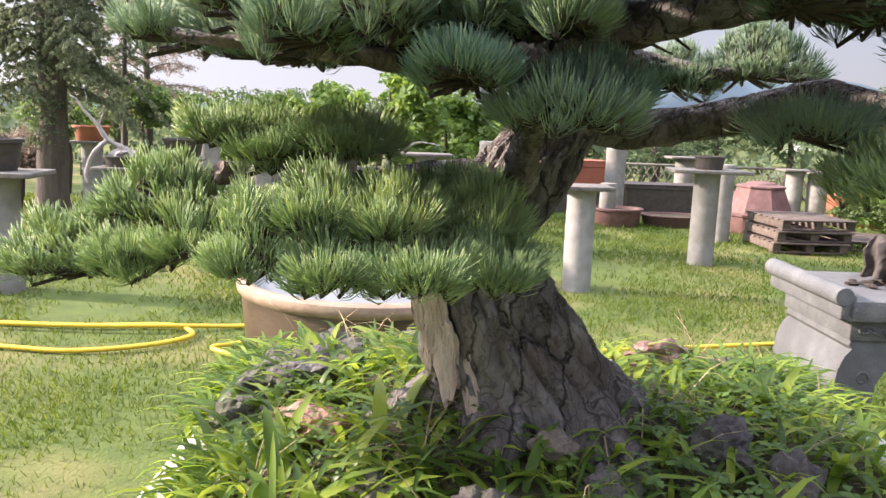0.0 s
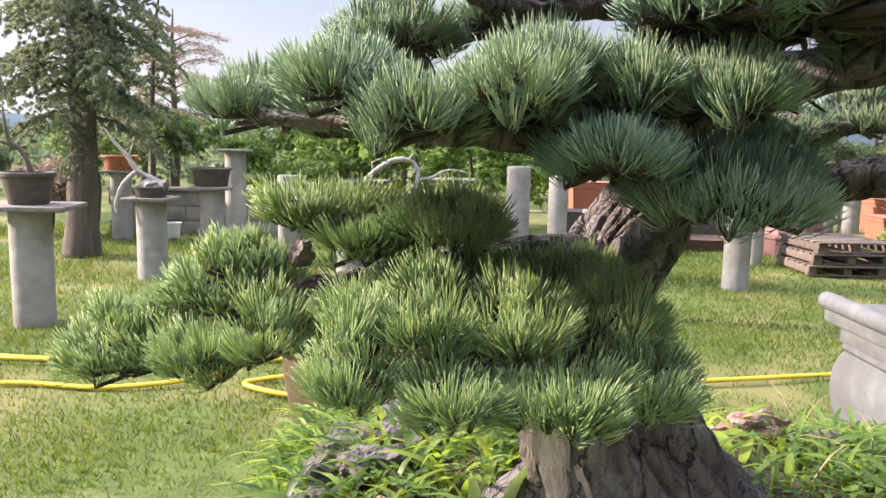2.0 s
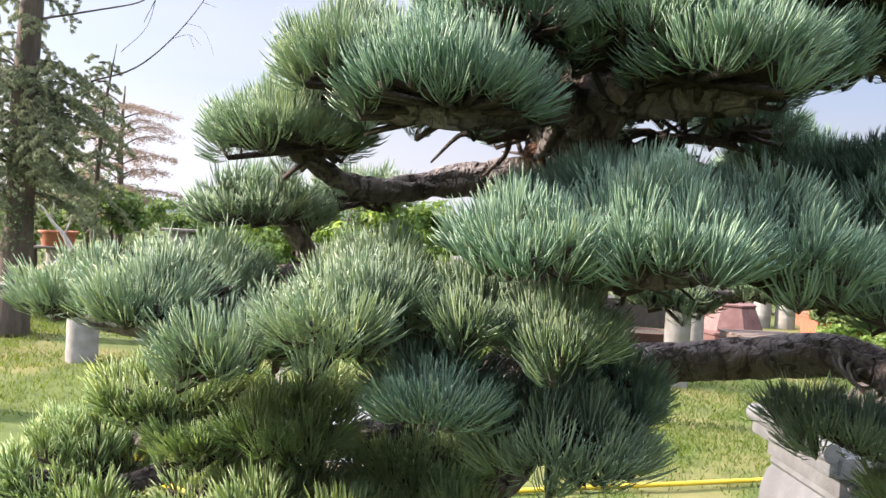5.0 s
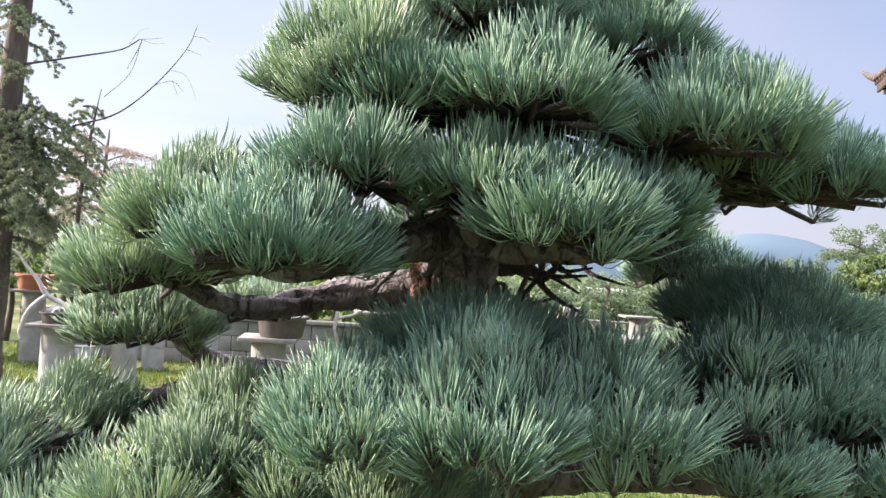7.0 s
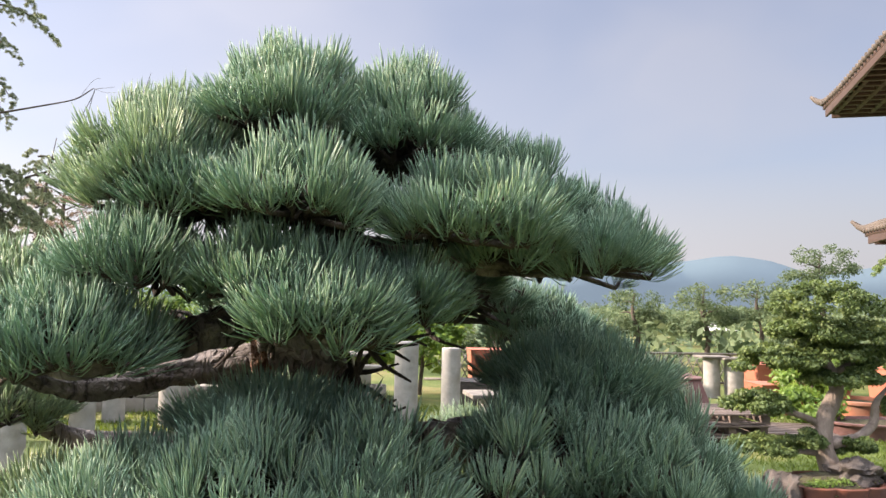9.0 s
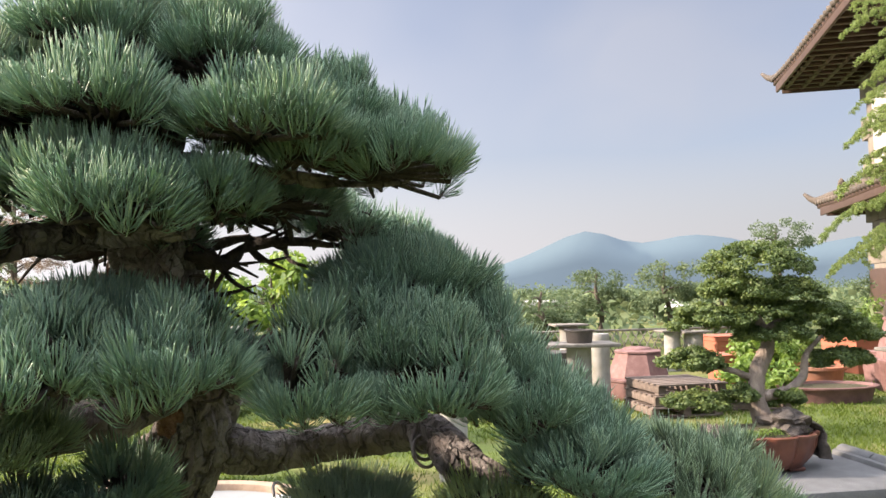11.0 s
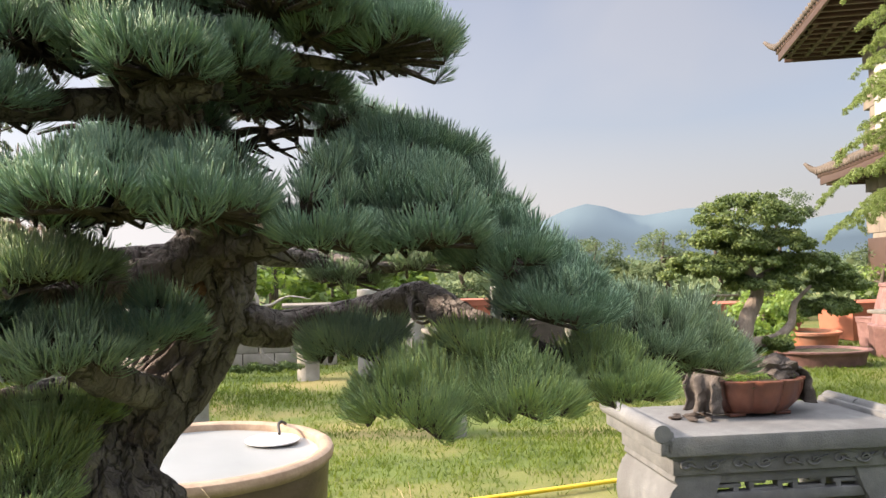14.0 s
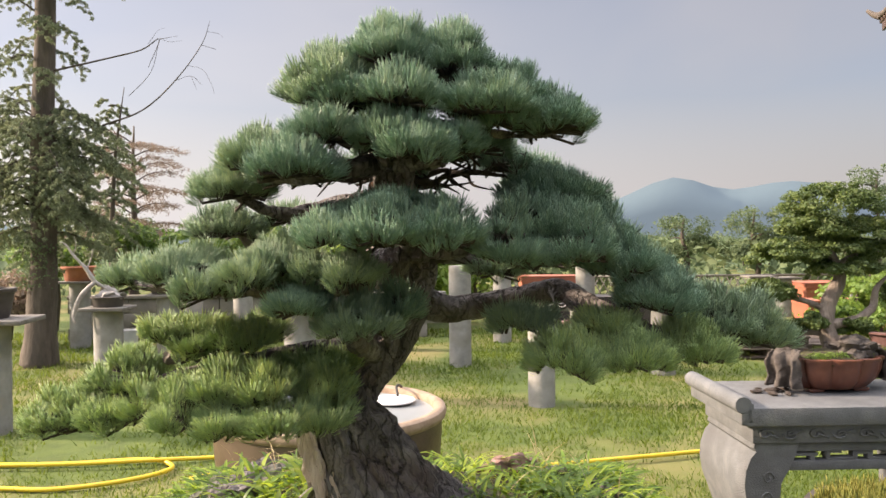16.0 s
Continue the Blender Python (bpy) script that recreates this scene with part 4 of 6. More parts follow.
part("slab", box(0.78, 0.66, 0.06, (0, 0, 0.61), 0.01), SLAB, stand)


def soil_height(x, y):
    d = math.hypot((x - 0.63) / 1.1, y - 1.75)
    edge = min((x - PX0) / 0.12, (PX1 - x) / 0.12, (y - PY0) / 0.12, (PY1 - y) / 0.12, 1.0)
    return 0.875 + 0.045 * max(0.0, edge) + 0.055 * math.exp(-(d / 0.26) ** 2) + 0.016 * noise.noise((x * 9, y * 9, 0)) * max(edge, 0.2)


def soil():
    nx, ny = 70, 56
    v, t = [], []
    for j in range(ny + 1):
        for i in range(nx + 1):
            x = PX0 + 0.048 + (PX1 - PX0 - 0.096) * i / nx
            y = PY0 + 0.048 + (PY1 - PY0 - 0.096) * j / ny
            v.append((x, y, soil_height(x, y) + 0.004 * noise.noise((x * 60, y * 60, 1))))
    for j in range(ny):
        for i in range(nx):
            a = j * (nx + 1) + i
            t += [(a, a + 1, a + nx + 2), (a, a + nx + 2, a + nx + 1)]
    tagged(put("soil", tri_mesh("soil", v, t, SOIL, True)), "dark mossy soil mounded in the planter", "soil", "", "structure")


soil()


def blades(count, seed, region, lo, hi, wide, spread, avoid=True):
    """Arching strap-shaped blades on the planter's soil."""
    g = np.random.default_rng(seed)
    vs, ts, k = [], [], 0
    made = 0
    while made < count:
        x, y = g.uniform(region[0], region[1]), g.uniform(region[2], region[3])
        if avoid and math.hypot(x - 0.615, y - 1.735) < 0.115:
            continue
        if noise.noise((x * 6, y * 6, seed)) < g.uniform(-0.6, 0.35):
            continue
        made += 1
        z = soil_height(min(max(x, PX0 + 0.05), PX1 - 0.05), y) - 0.004
        length, a = g.uniform(lo, hi), g.uniform(0, 2 * math.pi)
        out = np.array([math.cos(a), math.sin(a), 0])
        side = np.array([-math.sin(a), math.cos(a), 0])
        rise = g.uniform(0.55, 1.25)
        w = wide * g.uniform(0.6, 1.25)
        p = np.array([x, y, z])
        d = unit(out * spread * g.uniform(0.5, 1.2) + np.array([0, 0, 1.0]) * rise)
        rows = []
        twist = g.normal(0, 0.35)
        for s, ww in ((0, 0.45), (0.3, 0.95), (0.6, 1.0), (0.85, 0.6), (1.0, 0.0)):
            sd = side * math.cos(twist * s) + np.array([0, 0, 1.0]) * math.sin(twist * s)
            rows.append((p.copy(), sd * w * 0.5 * ww))
            p = p + d * length * 0.27
            d = unit(d + out * 0.22 + np.array([0, 0, -0.34]) * (0.6 + s))
        for q, sd in rows[:-1]:
            vs += [q - sd, q - np.array([0, 0, w * 0.12]), q + sd]
        vs.append(rows[-1][0])
        for s in range(3):
            b = k + 3 * s
            for e in (0, 1):
                ts += [(b + e, b + e + 1, b + e + 4), (b + e, b + e + 4, b + e + 3)]
        b = k + 9
        ts += [(b, b + 1, b + 3), (b + 1, b + 2, b + 3)]
        k += 13
    return np.array(vs), np.array(ts)


WEED_AREA = (PX0 + 0.05, PX1 - 0.05, 1.42, PY1 - 0.05)
v, t = join([blades(150, 27, WEED_AREA, 0.05, 0.09, 0.0125, 1.0), blades(150, 28, (PX0 + 0.05, 0.60, 1.45, 2.08), 0.06, 0.10, 0.0125, 0.9), blades(420, 29, (PX0 + 0.030, 0.36, 1.55, 2.08), 0.035, 0.075, 0.0065, 1.0, False), blades(520, 30, (PX0 - 0.004, 0.30, 1.77, 2.12), 0.05, 0.085, 0.0065, 1.2, False), blades(1500, 21, WEED_AREA, 0.03, 0.07, 0.0052, 1.0), blades(420, 22, WEED_AREA, 0.05, 0.10, 0.0078, 0.9),
             blades(380, 25, (0.86, PX1 - 0.01, 1.75, PY1 - 0.01), 0.03, 0.06, 0.005, 1.4), blades(340, 26, (1.0, PX1 + 0.012, 1.90, PY1 + 0.006), 0.04, 0.085, 0.006, 1.3), blades(330, 23, (PX0 + 0.015, 0.55, 1.5, 2.1), 0.045, 0.09, 0.0078, 0.9)])
tagged(put("weeds", tri_mesh("weeds", v, t, BLADE, True)), "bright green crabgrass and weeds growing in the planter", "weeds", "", "stuff")
v, t = blades(130, 24, WEED_AREA, 0.06, 0.15, 0.0013, 0.7)
tagged(put("dry_stems", tri_mesh("dry_stems", v, t, DRYBLADE)), "thin dry grass stems among the weeds", "grass", "", "stuff")
g = np.random.default_rng(31)
cv, ct, made = [], [], 0
while made < 900:
    x, y = g.uniform(PX0 + 0.06, PX1 - 0.06), g.uniform(1.42, PY1 - 0.06)
    if noise.noise((x * 5, y * 5, 40)) < 0.02 or math.hypot(x - 0.615, y - 1.735) < 0.12:
        continue
    p = np.array([x, y, soil_height(x, y) + g.uniform(0.008, 0.035)])
    r = g.uniform(0.005, 0.009)
    a0 = g.uniform(0, 6.28)
    lean = g.normal(0, 0.25, 2)
    for j in range(3):
        a = a0 + j * 2.094
        tipd = np.array([math.cos(a), math.sin(a), lean[0] * math.cos(a) + lean[1] * math.sin(a)])
        sd = np.array([-math.sin(a), math.cos(a), 0])
        b = len(cv)
        cv += [p, p + (tipd * 0.75 + sd * 0.55) * r, p + tipd * r * 1.15 - np.array([0, 0, r * 0.2]), p + (tipd * 0.75 - sd * 0.55) * r]
        ct += [(b, b + 1, b + 2), (b, b + 2, b + 3)]
    made += 1
tagged(put("clover", tri_mesh("clover", cv, ct, CLOVER)), "small three-leaved clover between the grass", "clover", "", "stuff")
for k, (x, y, r, st, mt, lab) in enumerate([
        (0.360, 1.835, 0.038, (1.3, 0.9, 0.75), ROCK, "purplish grey weathered rock"), (0.390, 1.920, 0.048, (1.2, 0.9, 0.7), ROCK, "pale grey lichened rock"),
        (0.304, 1.765, 0.036, (1.0, 1.2, 0.9), ROCK, "purplish grey weathered rock"), (0.302, 1.860, 0.042, (1.0, 1.2, 0.85), ROCK, "purplish grey weathered rock"),
        (0.312, 1.955, 0.046, (1.1, 1.2, 0.7), ROCK, "pale grey lichened rock"), (0.370, 2.030, 0.046, (1.4, 1.0, 0.7), ROCK, "grey weathered rock"), (0.480, 2.070, 0.045, (1.5, 0.8, 0.7), ROCK, "grey weathered rock"), (0.392, 1.715, 0.040, (1.6, 1.0, 0.55), PINKROCK, "brown weathered stone"),
        (0.835, 2.010, 0.040, (1.7, 0.8, 0.75), PINKROCK, "long pinkish stone"), (0.930, 1.990, 0.035, (1.5, 0.9, 0.6), ROCK, "dark grey stone"),
        (0.800, 1.640, 0.034, (1.1, 0.9, 1.0), ROCK, "purplish rock half sunk in weeds"), (0.855, 1.600, 0.030, (0.9, 1.0, 1.4), ROCK, "pale upright stone half sunk in weeds"),
        (0.560, 1.530, 0.032, (1.3, 0.9, 0.7), ROCK, "purplish grey weathered rock"), (0.470, 1.560, 0.028, (1.2, 1.0, 0.7), ROCK, "purplish grey weathered rock"),
        (1.010, 1.960, 0.032, (1.6, 0.8, 0.55), ROCK, "flat grey stone"), (0.680, 1.560, 0.026, (1.2, 1.0, 0.8), ROCK, "purplish grey weathered rock")]):
    ob = lump("rock", (0, 0, 0), r * 0.84, mt, None, st, 0.5, k * 2.3, 4)
    ob.matrix_basis = pose(x, y, soil_height(x, y) + r * st[2] * 0.28, 0, 0, k * 47)
    tagged(ob, lab + " on the planter's soil", "rock", "rocks in the planter")


# ---- water jar and hose ----
jar = thing("water_jar", "large brown glazed water jar with pale rim, on lawn", "jar", pose(0.285, 3.56, -0.01))
part("body", lathe([(0.29, 0), (0.31, 0.02), (0.36, 0.18), (0.405, 0.36), (0.435, 0.54), (0.448, 0.66), (0.450, 0.70), (0.415, 0.70), (0.40, 0.60), (0.34, 0.2), (0.28, 0.06)], 72, None, 0.02), JAR, jar)
part("rim", lathe([(0.452, 0.695), (0.462, 0.705), (0.465, 0.72), (0.460, 0.735), (0.448, 0.742), (0.428, 0.742), (0.418, 0.735), (0.414, 0.715), (0.416, 0.697)], 72, None, 0.004), JARRIM, jar, "pale worn rim")
part("cover", lathe([(0.001, 0.716), (0.2, 0.714), (0.4, 0.708), (0.414, 0.712), (0.414, 0.705), (0.001, 0.700)], 64), WATERMIL, jar, "milky flat cover inside the rim")
part("lid_plate", lathe([(0.095, 0.720), (0.098, 0.724), (0.094, 0.728), (0.001, 0.729)], 36), WHITE, jar, "small white round plate", True, pose(0.24, 0.16, 0))
v, t = tube_arrays(smooth_line([(0.262, 0.20, 0.735, 0.006), (0.255, 0.235, 0.760, 0.006), (0.262, 0.27, 0.765, 0.006), (0.272, 0.335, 0.745, 0.006)], 5), 8)
put("hook", tri_mesh("hook", v, t, WIRE, True), jar, None, "small dark hook over the rim")

HOSE_LINE = [(-3.4, 5.05), (-2.6, 5.28), (-2.05, 5.27), (-1.55, 5.26), (-1.10, 5.32), (-0.90, 5.20), (-0.93, 5.03), (-1.13, 4.86), (-1.45, 4.78), (-1.9, 4.80), (-2.6, 4.62), (-3.3, 4.70), (-3.5, 4.95),
             (-3.0, 5.22), (-2.1, 5.20), (-1.5, 5.20), (-1.1, 5.24), (-0.7, 5.37), (-0.3, 5.45), (-0.35, 5.15), (-0.60, 5.02), (-0.70, 4.92), (-0.60, 4.82), (-0.42, 4.76), (-0.1, 4.72),
             (0.4, 4.80), (0.9, 4.98), (1.4, 5.10), (2.0, 5.24), (2.6, 5.41), (3.3, 5.55), (4.4, 5.75), (6.0, 5.6)]
pts = [(x, y, 0.018 + 0.004 * math.sin(k * 2.1) + (0.016 if 12 < k < 17 else 0), 0.0135) for k, (x, y) in enumerate(HOSE_LINE)]
v, t = tube_arrays(smooth_line(pts, 10), 10)
tagged(put("garden_hose", tri_mesh("garden_hose", v, t, HOSE, True)), "yellow garden hose lying in loops on the lawn", "hose")


# ---- carved stone table with its bonsai ----
def pot(name, x, y, z, r, h, material, label, flare=0.75, squash=1.0, category="pot", group="", soil_z=0.85):
    th = thing(name, label, category, pose(x, y, z), group)
    part("body", lathe([(r * flare, 0), (r * (flare + 0.03), 0.01), (r * 0.95, h * 0.82), (r * 0.96, h * 0.85), (r * 1.04, h * 0.87), (r * 1.05, h * 0.98), (r * 1.02, h), (r * 0.93, h), (r * 0.9, h * 0.9), (r * 0.85, h * 0.7)], 40, None, 0.01, (1, squash)),
         material, th)
    part("soil", lathe([(r * 0.9, h * soil_z), (r * 0.5, h * (soil_z + 0.06)), (0.001, h * (soil_z + 0.07))], 24, None, 0.05, (1, squash)), SOIL, th, "dark soil")
    return th


table = thing("stone_table", "carved grey stone altar table with scroll ends, on the lawn", "table", pose(1.885, 3.44, 0, 0, 0, 0.5))
TL, TD = 1.0, 0.56          # between the scrolls' middles, and the depth


def rod(r, length, at, segs=24, axis="y"):
    bm = lathe([(r * 0.9, 0), (r, 0.006), (r, length - 0.006), (r * 0.9, length)], segs)
    turn = pose(0, 0, 0, -90) if axis == "y" else pose(0, 0, 0, 0, 90)
    bmesh.ops.transform(bm, matrix=Matrix.Translation(at) @ turn, verts=bm.verts)
    return bm


part("tabletop", box(TL - 0.03, TD, 0.072, (TL / 2, TD / 2, 0.652), 0.006), STONE, table)
part("scroll", rod(0.034, TD + 0.006, (0, -0.003, 0.737)), STONE, table, "rolled scroll end")
part("scroll", rod(0.034, TD * 0.62, (TL, -0.003, 0.730)), STONE, table, "rolled scroll end")
part("scroll", rod(0.034, TD * 0.36, (TL, TD * 0.63, 0.730)), STONE, table, "rolled scroll end, broken off behind")
for x in (0.02, TL - 0.02):
    part("scroll_neck", box(0.055, TD, 0.09, (x, TD / 2, 0.655), 0.012), STONE, table)
part("frieze", box(TL - 0.10, TD - 0.06, 0.072, (TL / 2, TD / 2, 0.579), 0.004), STONE, table, "band of carved scrollwork")
# raised tendrils along the frieze
for k in range(9):
    x0 = 0.10 + k * 0.098
    line = [(x0 + 0.032 * (1 - a / 9) * math.cos(a + k * 3.14), 0.026, 0.615 + 0.022 * (1 - a / 9) * math.sin(a + k * 3.14), 0.0045) for a in np.linspace(0, 7, 16)]
    line += [(x0 + 0.05, 0.027, 0.60 + 0.03 * (k % 2), 0.004)]
    v, t = tube_arrays(line, 6)
    put("carved_tendril", tri_mesh("carved_tendril", v, t, STONE, True), table)


def side_profile(mirror):
    """The bulging end of the table: an S-shaped outline drawn through its depth."""
    out = [(0.055, 0.579), (0.050, 0.56), (0.062, 0.545), (0.040, 0.52), (0.020, 0.47), (0.014, 0.41), (0.024, 0.34), (0.050, 0.27), (0.075, 0.20), (0.080, 0.14), (0.060, 0.10), (0.035, 0.085), (0.030, 0.0)]
    inner = [(0.20, 0.0), (0.20, 0.085), (0.175, 0.13), (0.17, 0.22), (0.165, 0.32), (0.175, 0.42), (0.22, 0.50), (0.25, 0.579)]
    pts = out + inner
    bm = bmesh.new()
    rows = []
    for y in (0.04, 0.055, TD - 0.055, TD - 0.04):
        k = 0.008 if y in (0.04, TD - 0.04) else 0.0
        rows.append([bm.verts.new((((TL - x) if mirror else x) + (k if (i < len(out)) != mirror else -k), y, z)) for i, (x, z) in enumerate(pts)])
    for a, b in zip(rows, rows[1:]):
        for i in range(len(pts)):
            bm.faces.new((a[i], a[(i + 1) % len(pts)], b[(i + 1) % len(pts)], b[i]))
    bm.faces.new(rows[0])
    bm.faces.new(rows[-1][::-1])
    bmesh.ops.recalc_face_normals(bm, faces=bm.faces)
    return bm


part("end_leg", side_profile(False), STONE, table, "bulging S-shaped end leg")
part("end_leg", side_profile(True), STONE, table, "bulging S-shaped end leg")
part("apron", box(TL - 0.42, 0.05, 0.035, (TL / 2, 0.075, 0.54), 0.004), STONE, table)
part("apron", box(TL - 0.40, 0.05, 0.038, (TL / 2, 0.075, 0.466), 0.004), STONE, table)
for k, (x, z, w, h) in enumerate([(0.27, 0.49, 0.10, 0.02), (0.30, 0.455, 0.02, 0.05), (0.36, 0.50, 0.02, 0.05), (0.41, 0.455, 0.11, 0.02), (0.47, 0.47, 0.02, 0.075), (0.53, 0.47, 0.02, 0.075),
                                  (0.59, 0.455, 0.11, 0.02), (0.64, 0.50, 0.02, 0.05), (0.70, 0.455, 0.02, 0.05), (0.73, 0.49, 0.10, 0.02), (0.5, 0.50, 0.05, 0.02), (0.39, 0.51, 0.05, 0.02), (0.61, 0.51, 0.05, 0.02)]):
    part("fret_bar", box(w, 0.035, h * 0.72, (x, 0.075, 0.524 + (z - 0.485) * 0.55 - h * 0.36), 0.002), STONE, table)
for x in (0.115, TL - 0.115):
    part("foot", box(0.22, TD - 0.04, 0.05, (x, TD / 2, 0.0), 0.015), STONE, table)
    for k, (z, turn_) in enumerate(((0.44, 1), (0.36, -1), (0.29, 1))):
        line = [(x + turn_ * 0.024 * (1 - a / 9) * math.cos(a), 0.039, z + 0.030 * (1 - a / 9) * math.sin(a), 0.004) for a in np.linspace(0, 7, 16)]
        v, t = tube_arrays(line, 6)
        put("carved_scroll", tri_mesh("carved_scroll", v, t, STONE, True), table)
part("back_panel", box(TL - 0.36, 0.03, 0.10, (TL / 2, TD - 0.08, 0.48), 0.003), STONE, table)
part("stretcher", box(TL - 0.36, 0.05, 0.05, (TL / 2, 0.085, 0.10), 0.005), STONE, table)

bpot = thing("bonsai_pot", "oval reddish-brown lobed bonsai pot on the stone table", "pot", pose(2.405, 3.80, 0.726, 0, 0, 5))
part("body", lathe([(0.150, 0.012), (0.165, 0.018), (0.200, 0.05), (0.222, 0.095), (0.226, 0.125), (0.234, 0.132), (0.235, 0.142), (0.222, 0.146), (0.212, 0.138), (0.205, 0.11), (0.10, 0.105)], 96, None, 0, (1, 0.68), 10, 0.10), BROWNPOT, bpot)
for a in range(4):
    part("foot", box(0.07, 0.05, 0.014, (0.10 * (-1) ** a, 0.055 * (-1) ** (a // 2), 0.0), 0.005), BROWNPOT, bpot)
part("soil", lathe([(0.205, 0.118), (0.17, 0.140), (0.08, 0.165), (0.001, 0.172)], 40, None, 0.08, (1, 0.68)), SOIL, bpot, "mossy soil")
ob = lump("rock", (0, 0, 0), 0.075, CLOTH, None, (1.3, 0.9, 0.7), 0.5, 3.3, 4)
ob.matrix_basis = pose(2.50, 3.78, 0.895)
tagged(ob, "grey rock on the bonsai pot's soil", "rock")
g = np.random.default_rng(51)
v, t = leaf_cloud([(2.30 + 0.045 * k, 3.70 + 0.01 * k, 0.875) for k in range(6)], [(0.045, 0.03, 0.02)] * 6, 1500, 0.007, 52, 1.3, 0.6, 0.2)
tagged(put("moss", tri_mesh("moss", v, t, BRIGHTLEAF)), "low green groundcover in the bonsai pot", "moss", "", "stuff")


def drape(name, at, size, turn, seed, label, tall=0.2):
    """A stiff crumpled cloth hanging over an edge."""
    n, m = 26, 22
    v = []
    for j in range(m + 1):
        for i in range(n + 1):
            u, w = i / n - 0.5, j / m
            arc = w * 2.1
            x = size * 0.55 * math.sin(min(arc, 1.2)) * 0.6 + 0.015 * noise.noise((u * 5, w * 3, seed))
            z = tall * (math.cos(arc * 0.9) if arc < 1.2 else math.cos(1.08) - (arc - 1.2) * 0.95)
            fold = 0.024 * math.sin(u * 13 + 2 * noise.noise((u * 4, w * 2, seed + 5))) * (0.3 + w)
            v.append((-x - fold * 0.8, u * size * (0.8 + 0.25 * w) + 0.01 * noise.noise((u * 9, w * 9, seed)), z + 0.012 * noise.noise((u * 6, w * 6, seed + 2))))
    t = []
    for j in range(m):
        for i in range(n):
            a = j * (n + 1) + i
            t += [(a, a + 1, a + n + 2), (a, a + n + 2, a + n + 1)]
    ob = put(name, tri_mesh(name, v, t, CLOTH, True), None, pose(*at, 0, 0, turn))
    mod = ob.modifiers.new("thick", "SOLIDIFY")
    mod.thickness = 0.006
    return tagged(ob, label, "cloth")


drape("burlap_cloth", (2.205, 3.745, 0.795), 0.15, 38, 1.0, "crumpled brown burlap hanging over the pot's end", 0.115)
drape("burlap_cloth", (2.585, 3.83, 0.80), 0.19, 185, 4.0, "grey crumpled burlap hanging over the pot's end", 0.10)
for k in range(7):
    ob = lump("bark_scrap", (0, 0, 0), 0.018, TWIG, None, (1.5, 0.8, 0.5), 0.6, k * 1.9, 2)
    ob.matrix_basis = pose(2.06 + 0.022 * k, 3.72 + 0.05 * math.sin(k * 2.2), 0.733, 0, 0, 50 * k)
    tagged(ob, "dark scrap of dry bark on the table", "bark scrap", "bark scraps on the table")

pot("moss_pot", 2.27, 3.13, -0.01, 0.27, 0.47, DARKPOT, "deep dark clay pot with yellow-green groundcover before the table", 0.8, 0.8, soil_z=0.92)
gm = np.random.default_rng(58)
n = 2600
a, q = gm.uniform(0, 2 * math.pi, n), np.sqrt(gm.uniform(0, 1, n)) * 0.245
base = np.stack([2.27 + np.cos(a) * q, 3.13 + np.sin(a) * q * 0.8, np.full(n, 0.44)], 1)
v, t = needles(base, unit(gm.normal(0, 0.35, (n, 3)) + np.array([0, 0, 1.0])), np.tile(np.array([[0.0, 0.0, 1.0]]), (n, 1)), gm.uniform(0.03, 0.075, n), gm.uniform(0.003, 0.006, n), True)
tagged(put("groundcover", tri_mesh("groundcover", v, t, DRYMOSS)), "yellow-green tufted groundcover in the deep pot", "groundcover", "", "stuff")
ob = lump("pale_stone", (0, 0, 0), 0.055, PALEWOOD, None, (1.2, 0.9, 0.9), 0.5, 8.1, 4)
ob.matrix_basis = pose(2.36, 3.02, 0.475)
tagged(ob, "pale rough stone among the pot's groundcover", "stone")

juniper = thing("bonsai_juniper", "old bonsai juniper with clipped green crown, in the lobed pot", "bonsai", pose(2.46, 3.85, 0.88))
JROOT = Matrix.Translation((-2.46, -3.85, -0.88))
for name, line in (("trunk", [(2.47, 3.86, 0.86, 0.05), (2.44, 3.88, 0.97, 0.036), (2.46, 3.90, 1.09, 0.032), (2.53, 3.94, 1.20, 0.028), (2.50, 3.97, 1.32, 0.022), (2.53, 3.99, 1.46, 0.012)]),
                   ("branch", [(2.46, 3.88, 0.99, 0.026), (2.56, 3.88, 1.01, 0.020), (2.66, 3.91, 1.06, 0.017), (2.70, 3.94, 1.15, 0.013), (2.80, 3.98, 1.22, 0.007)]),
                   ("branch", [(2.46, 3.90, 1.05, 0.018), (2.34, 3.91, 1.10, 0.012), (2.20, 3.93, 1.115, 0.006)]),
                   ("branch", [(2.52, 3.95, 1.25, 0.016), (2.64, 3.98, 1.30, 0.010), (2.76, 4.0, 1.31, 0.005)]),
                   ("branch", [(2.44, 3.88, 0.95, 0.014), (2.34, 3.88, 0.96, 0.009), (2.20, 3.90, 0.965, 0.005)])):
    ob = limb(name, line, JUNBARK, juniper, 8, 12, 0.3, 2.0, 0.008, "pale twisted trunk" if name == "trunk" else "")
    ob.matrix_basis = JROOT


def clumps(shapes, seed, per, r0, r1):
    """Small leaf clumps over the tops of flattened crowns."""
    g = np.random.default_rng(seed)
    c, r = [], []
    for x, y, z, rx, ry, rz in shapes:
        for k in range(max(4, int(per * rx * ry / 0.03))):
            d = unit(g.normal(size=3))
            d[2] = abs(d[2]) * 1.0 - 0.18
            q = g.uniform(0.72, 1.0)
            c.append((x + d[0] * rx * q, y + d[1] * ry * q, z + d[2] * rz * q))
            s = g.uniform(r0, r1)
            r.append((s * 1.25, s * 1.25, s * 0.7))
    return c, r


